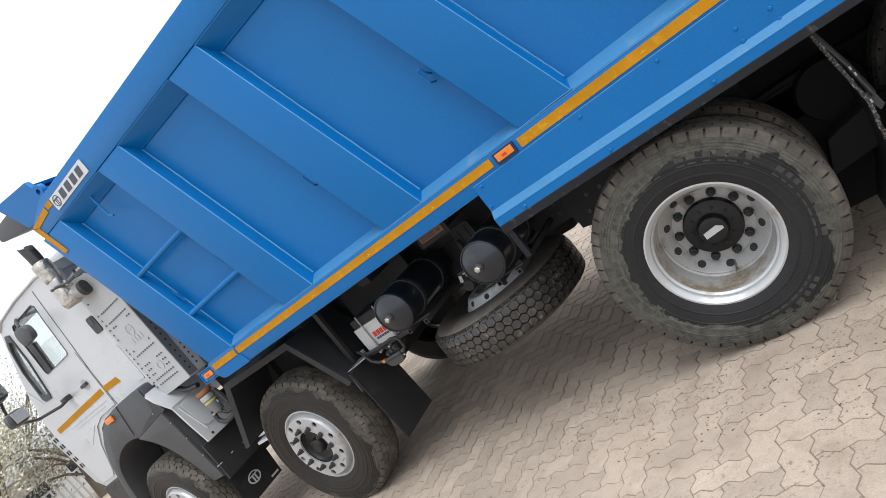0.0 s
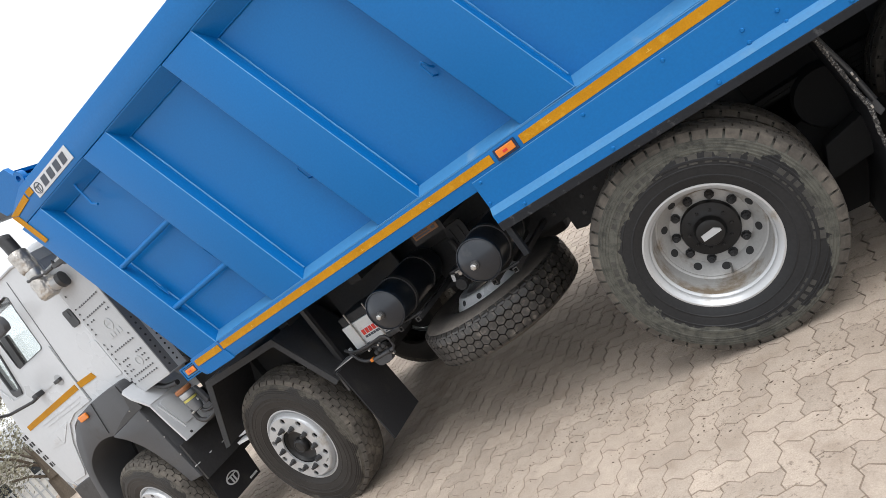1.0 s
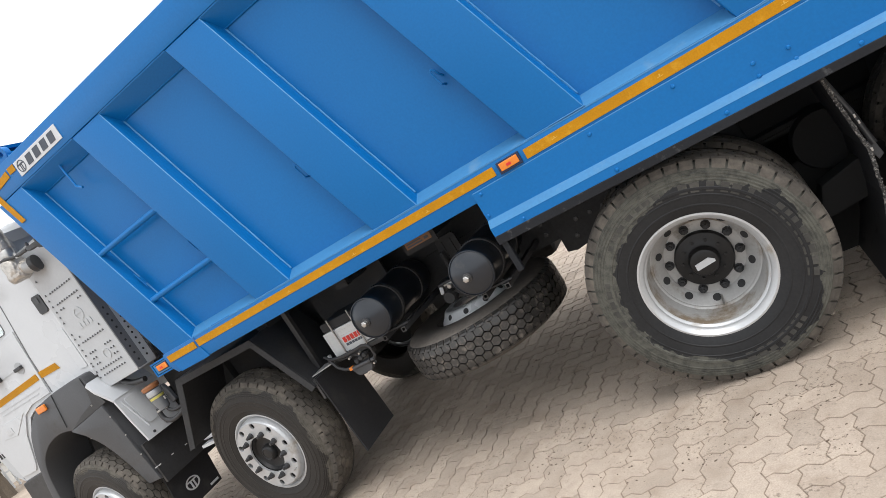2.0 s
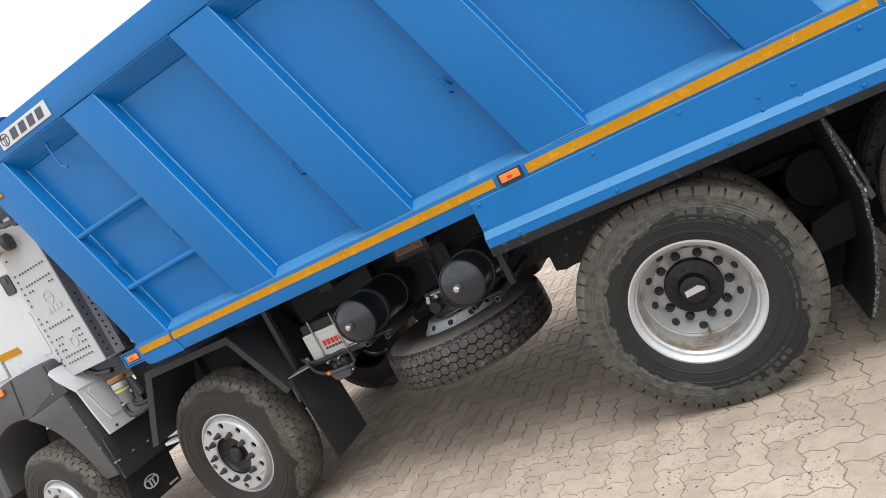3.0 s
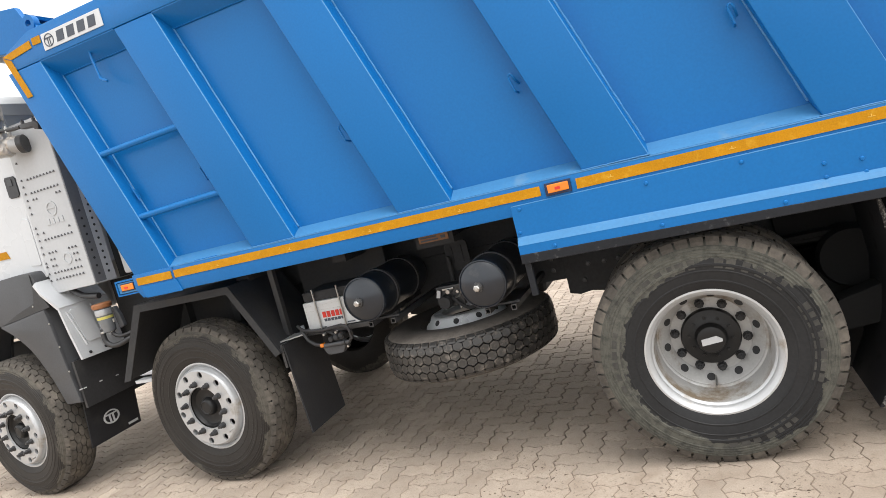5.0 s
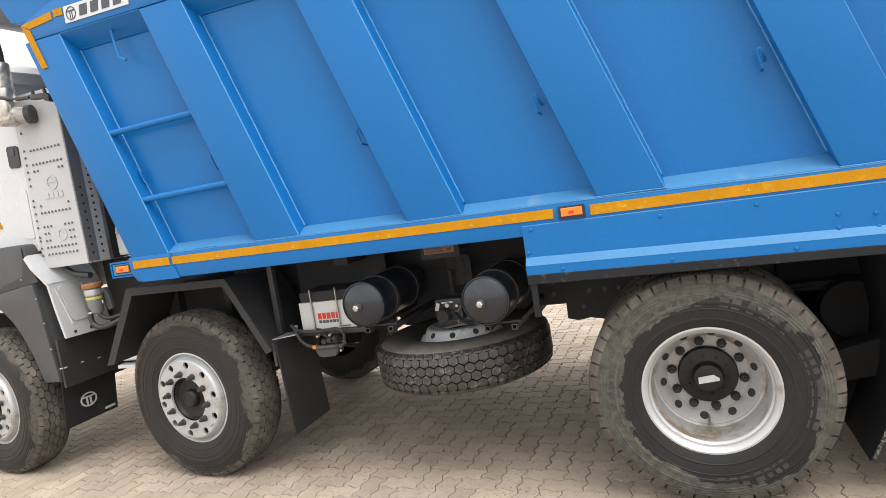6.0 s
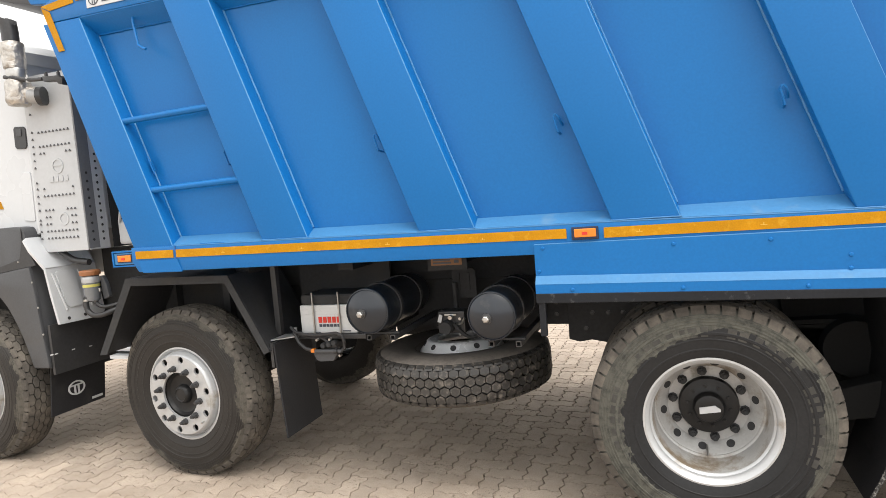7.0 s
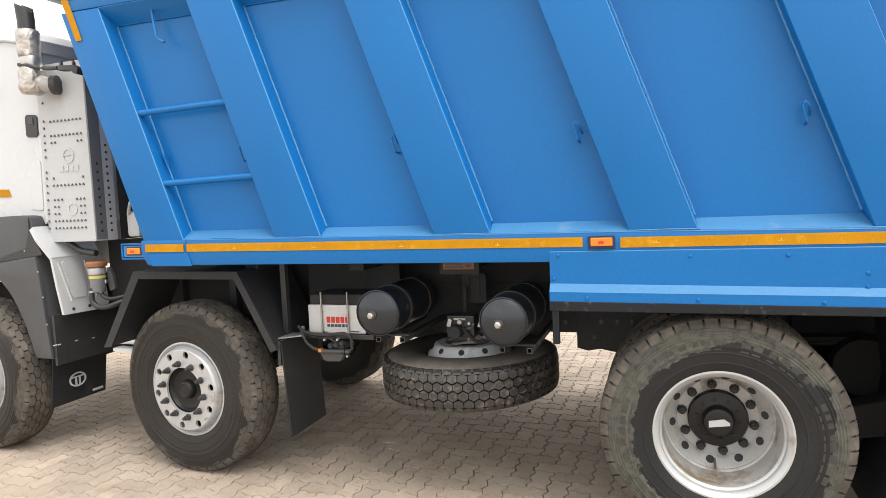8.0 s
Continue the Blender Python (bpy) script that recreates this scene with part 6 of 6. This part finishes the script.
def shed(x, y, w, d, h, label):
    t = thing("building", label, "building", (x, y, 0))
    part("wall", new_box(x, x + w, y, y + d, -0.02, h), WALL, t)
    part("roof", prism(bmesh.new(), [(x - 0.4, h), (x + w + 0.4, h), (x + w / 2, h + 1.0)], "y", y - 0.4, y + d + 0.4), ROOF, t)
    n = int(w / 1.6)
    for k in range(n):
        px = x + 0.6 + k * 1.6
        win = part("window", new_box(px, px + 0.9, y - 0.03, y - 0.002, h * 0.38, h * 0.72), WALL, t)
        part("pane", new_box(px + 0.06, px + 0.84, y - 0.045, y - 0.031, h * 0.40, h * 0.70), DARK_GLASS, win)
    m = int(d / 1.6)
    for k in range(m):
        py = y + 0.6 + k * 1.6
        win = part("window", new_box(x + w + 0.002, x + w + 0.03, py, py + 0.9, h * 0.38, h * 0.72), WALL, t)
        part("pane", new_box(x + w + 0.031, x + w + 0.045, py + 0.06, py + 0.84, h * 0.40, h * 0.70), DARK_GLASS, win)


shed(-28, 3.2, 4.5, 7.0, 2.0, "low whitewashed shed with a grey roof")
fence = thing("railing", "white painted railing in front of the shed", "railing", (-21, 3.5, 0))
part("rail", new_box(-21.03, -20.97, 3.5, 9.5, 1.02, 1.08), WHITE_DULL, fence)
part("rail", new_box(-21.03, -20.97, 3.5, 9.5, 0.52, 0.57), WHITE_DULL, fence)
for k in range(31):
    part("post", new_box(-21.025, -20.975, 3.5 + 0.2 * k - 0.025, 3.5 + 0.2 * k + 0.025, -0.02, 1.02), WHITE_DULL, fence)
wall = tagged(new("boundary_wall"), "low whitewashed boundary wall", "wall", kind="structure")
part("wall_run", new_box(-40, -12, 19.0, 19.2, -0.02, 1.6), WALL, wall)
part("wall_run", new_box(-12, 40, 19.0, 19.2, -0.02, 1.6), WALL, wall)
part("wall_run", new_box(-36.2, -36, -30, 19, -0.02, 1.6), WALL, wall)

# ---------------------------------------------------------------- pavers
U, GAP, WIDER_GAP, ZIG = 0.1125, 0.0028, 0.0044, 0.0125
X0, Y0 = 0.101, 0.0


def zig(a, b):
    """Points from a to b of one wavy joint; the same joint seen from both sides gives the same points."""
    ax, ay = a
    bx, by = b
    swap = (ax + ay) > (bx + by)
    if swap:
        ax, ay, bx, by = bx, by, ax, ay
    dx, dy = bx - ax, by - ay
    s = ZIG / U
    pts = [(ax, ay), (ax + dx * 0.28 - dy * s, ay + dy * 0.28 + dx * s), (ax + dx * 0.72 + dy * s, ay + dy * 0.72 - dx * s), (bx, by)]
    return (pts[::-1] if swap else pts)[:-1]


def paver_outline(i, j, flat, gap=GAP):
    if flat:
        ring = [(i, j), (i + 1, j), (i + 2, j), (i + 2, j + 1), (i + 1, j + 1), (i, j + 1)]
    else:
        ring = [(i, j), (i + 1, j), (i + 1, j + 1), (i + 1, j + 2), (i, j + 2), (i, j + 1)]
    pts = []
    for a, b in zip(ring, ring[1:] + ring[:1]):
        pts += zig(a, b)
    cx = sum(p[0] for p in ring) / 6
    cy = sum(p[1] for p in ring) / 6
    hx, hy = (1.0, 0.5) if flat else (0.5, 1.0)
    kx, ky = 1 - gap / (U * hx), 1 - gap / (U * hy)
    return [((cx + (x - cx) * kx) * U, (cy + (y - cy) * ky) * U) for x, y in pts]


def paver_mesh(outline, origin, verts, faces, dz=0.0, tilt=(0, 0)):
    n, b = len(outline), len(verts)
    cx = sum(p[0] for p in outline) / n
    cy = sum(p[1] for p in outline) / n
    for k, (s, z) in enumerate(((1.0, -0.02), (1.0, -0.0009), (0.978, 0.0))):
        for x, y in outline:
            px, py = cx + (x - cx) * s, cy + (y - cy) * s
            verts.append((px - origin[0], py - origin[1], z + dz + tilt[0] * (x - cx) + tilt[1] * (y - cy)))
    for k in range(2):
        for i in range(n):
            j = (i + 1) % n
            faces.append((b + k * n + i, b + k * n + j, b + (k + 1) * n + j, b + (k + 1) * n + i))
    faces.append(tuple(b + 2 * n + i for i in range(n)))


shared = {}
# the second flag picks the wider gap, used from y > 0.28 on
for flat, worn in ((True, True), (True, False), (False, True), (False, False)):
    v, f = [], []
    paver_mesh(paver_outline(0, 0, flat, WIDER_GAP if worn else GAP), (0, 0), v, f)
    me = bpy.data.meshes.new("paver")
    me.from_pydata(v, [], f)
    me.materials.append(PAVER)
    shared[flat, worn] = me
rnd = random.Random(5)
far_v, far_f = [], []
for j in range(-64, 110):
    for i in range(-106, 68):
        m = (i + j + 1) % 4
        if m not in (0, 2):
            continue
        flat = m == 0
        x, y = X0 + i * U, Y0 + j * U
        dz, tl = rnd.uniform(-0.0004, 0.0006), (rnd.uniform(-0.003, 0.003), rnd.uniform(-0.003, 0.003))
        if -1.75 < x < 1.55 and -0.95 < y < 1.05:
            ob = new("paver", shared[flat, y > 0.28])
            ob.parent = ground
            ob.location = (x, y, dz)
            ob.rotation_euler = (tl[1] * 0.6, -tl[0] * 0.6, 0)
        else:
            paver_mesh(paver_outline(i, j, flat, WIDER_GAP if y > 0.28 else GAP), (-X0, -Y0), far_v, far_f, dz, tl)
me = bpy.data.meshes.new("pavers")
me.from_pydata(far_v, [], far_f)
me.materials.append(PAVER)
ob = new("pavers", me)
ob.parent = ground
tagged(ob, "", "", "", "stuff")

# crumbs and flakes of dry mud shed by tyres, in a band along the wheels
rnd = random.Random(11)
bm = bmesh.new()
for k in range(360):
    spot = rnd.choice(((0.70, -0.30), (0.45, -0.45), (0.92, -0.24), (0.30, -0.16), (-0.25, -0.10), (-0.45, -0.15), (-0.60, -0.32), (-0.78, -0.36), (-0.10, 0.05), (0.95, -0.60), (0.1, -0.4), (-0.85, 1.24), (-0.5, 1.6)))
    x, y = spot[0] + rnd.gauss(0, 0.10), spot[1] + rnd.gauss(0, 0.055)
    s = rnd.choice((0.001, 0.0015, 0.0015, 0.002, 0.002, 0.003, 0.0042))
    ring = []
    n = rnd.choice((5, 6, 7))
    turn, long = rnd.uniform(-0.6, 0.6), rnd.uniform(1.2, 3.0)
    for q in range(n):
        a = 2 * math.pi * q / n
        r = s * rnd.uniform(0.6, 1.15)
        u, w = r * math.cos(a) * long, r * math.sin(a)
        ring.append((x + u * math.cos(turn) - w * math.sin(turn), y + u * math.sin(turn) + w * math.cos(turn)))
    low = [bm.verts.new((u, w, -0.001)) for u, w in ring]
    top = [bm.verts.new((x + (u - x) * 0.7, y + (w - y) * 0.7, 0.0015 + s * rnd.uniform(0.15, 0.4))) for u, w in ring]
    bm.faces.new(top)
    for q in range(n):
        p = (q + 1) % n
        bm.faces.new((low[q], low[p], top[p], top[q]))
crumbs = part("mud_crumbs", bm, CRUMB, None, "scattered crumbs of dry brown mud on pavers", kind="stuff")
tagged(crumbs, "scattered crumbs of dry brown mud on pavers", "dirt", "", "stuff")
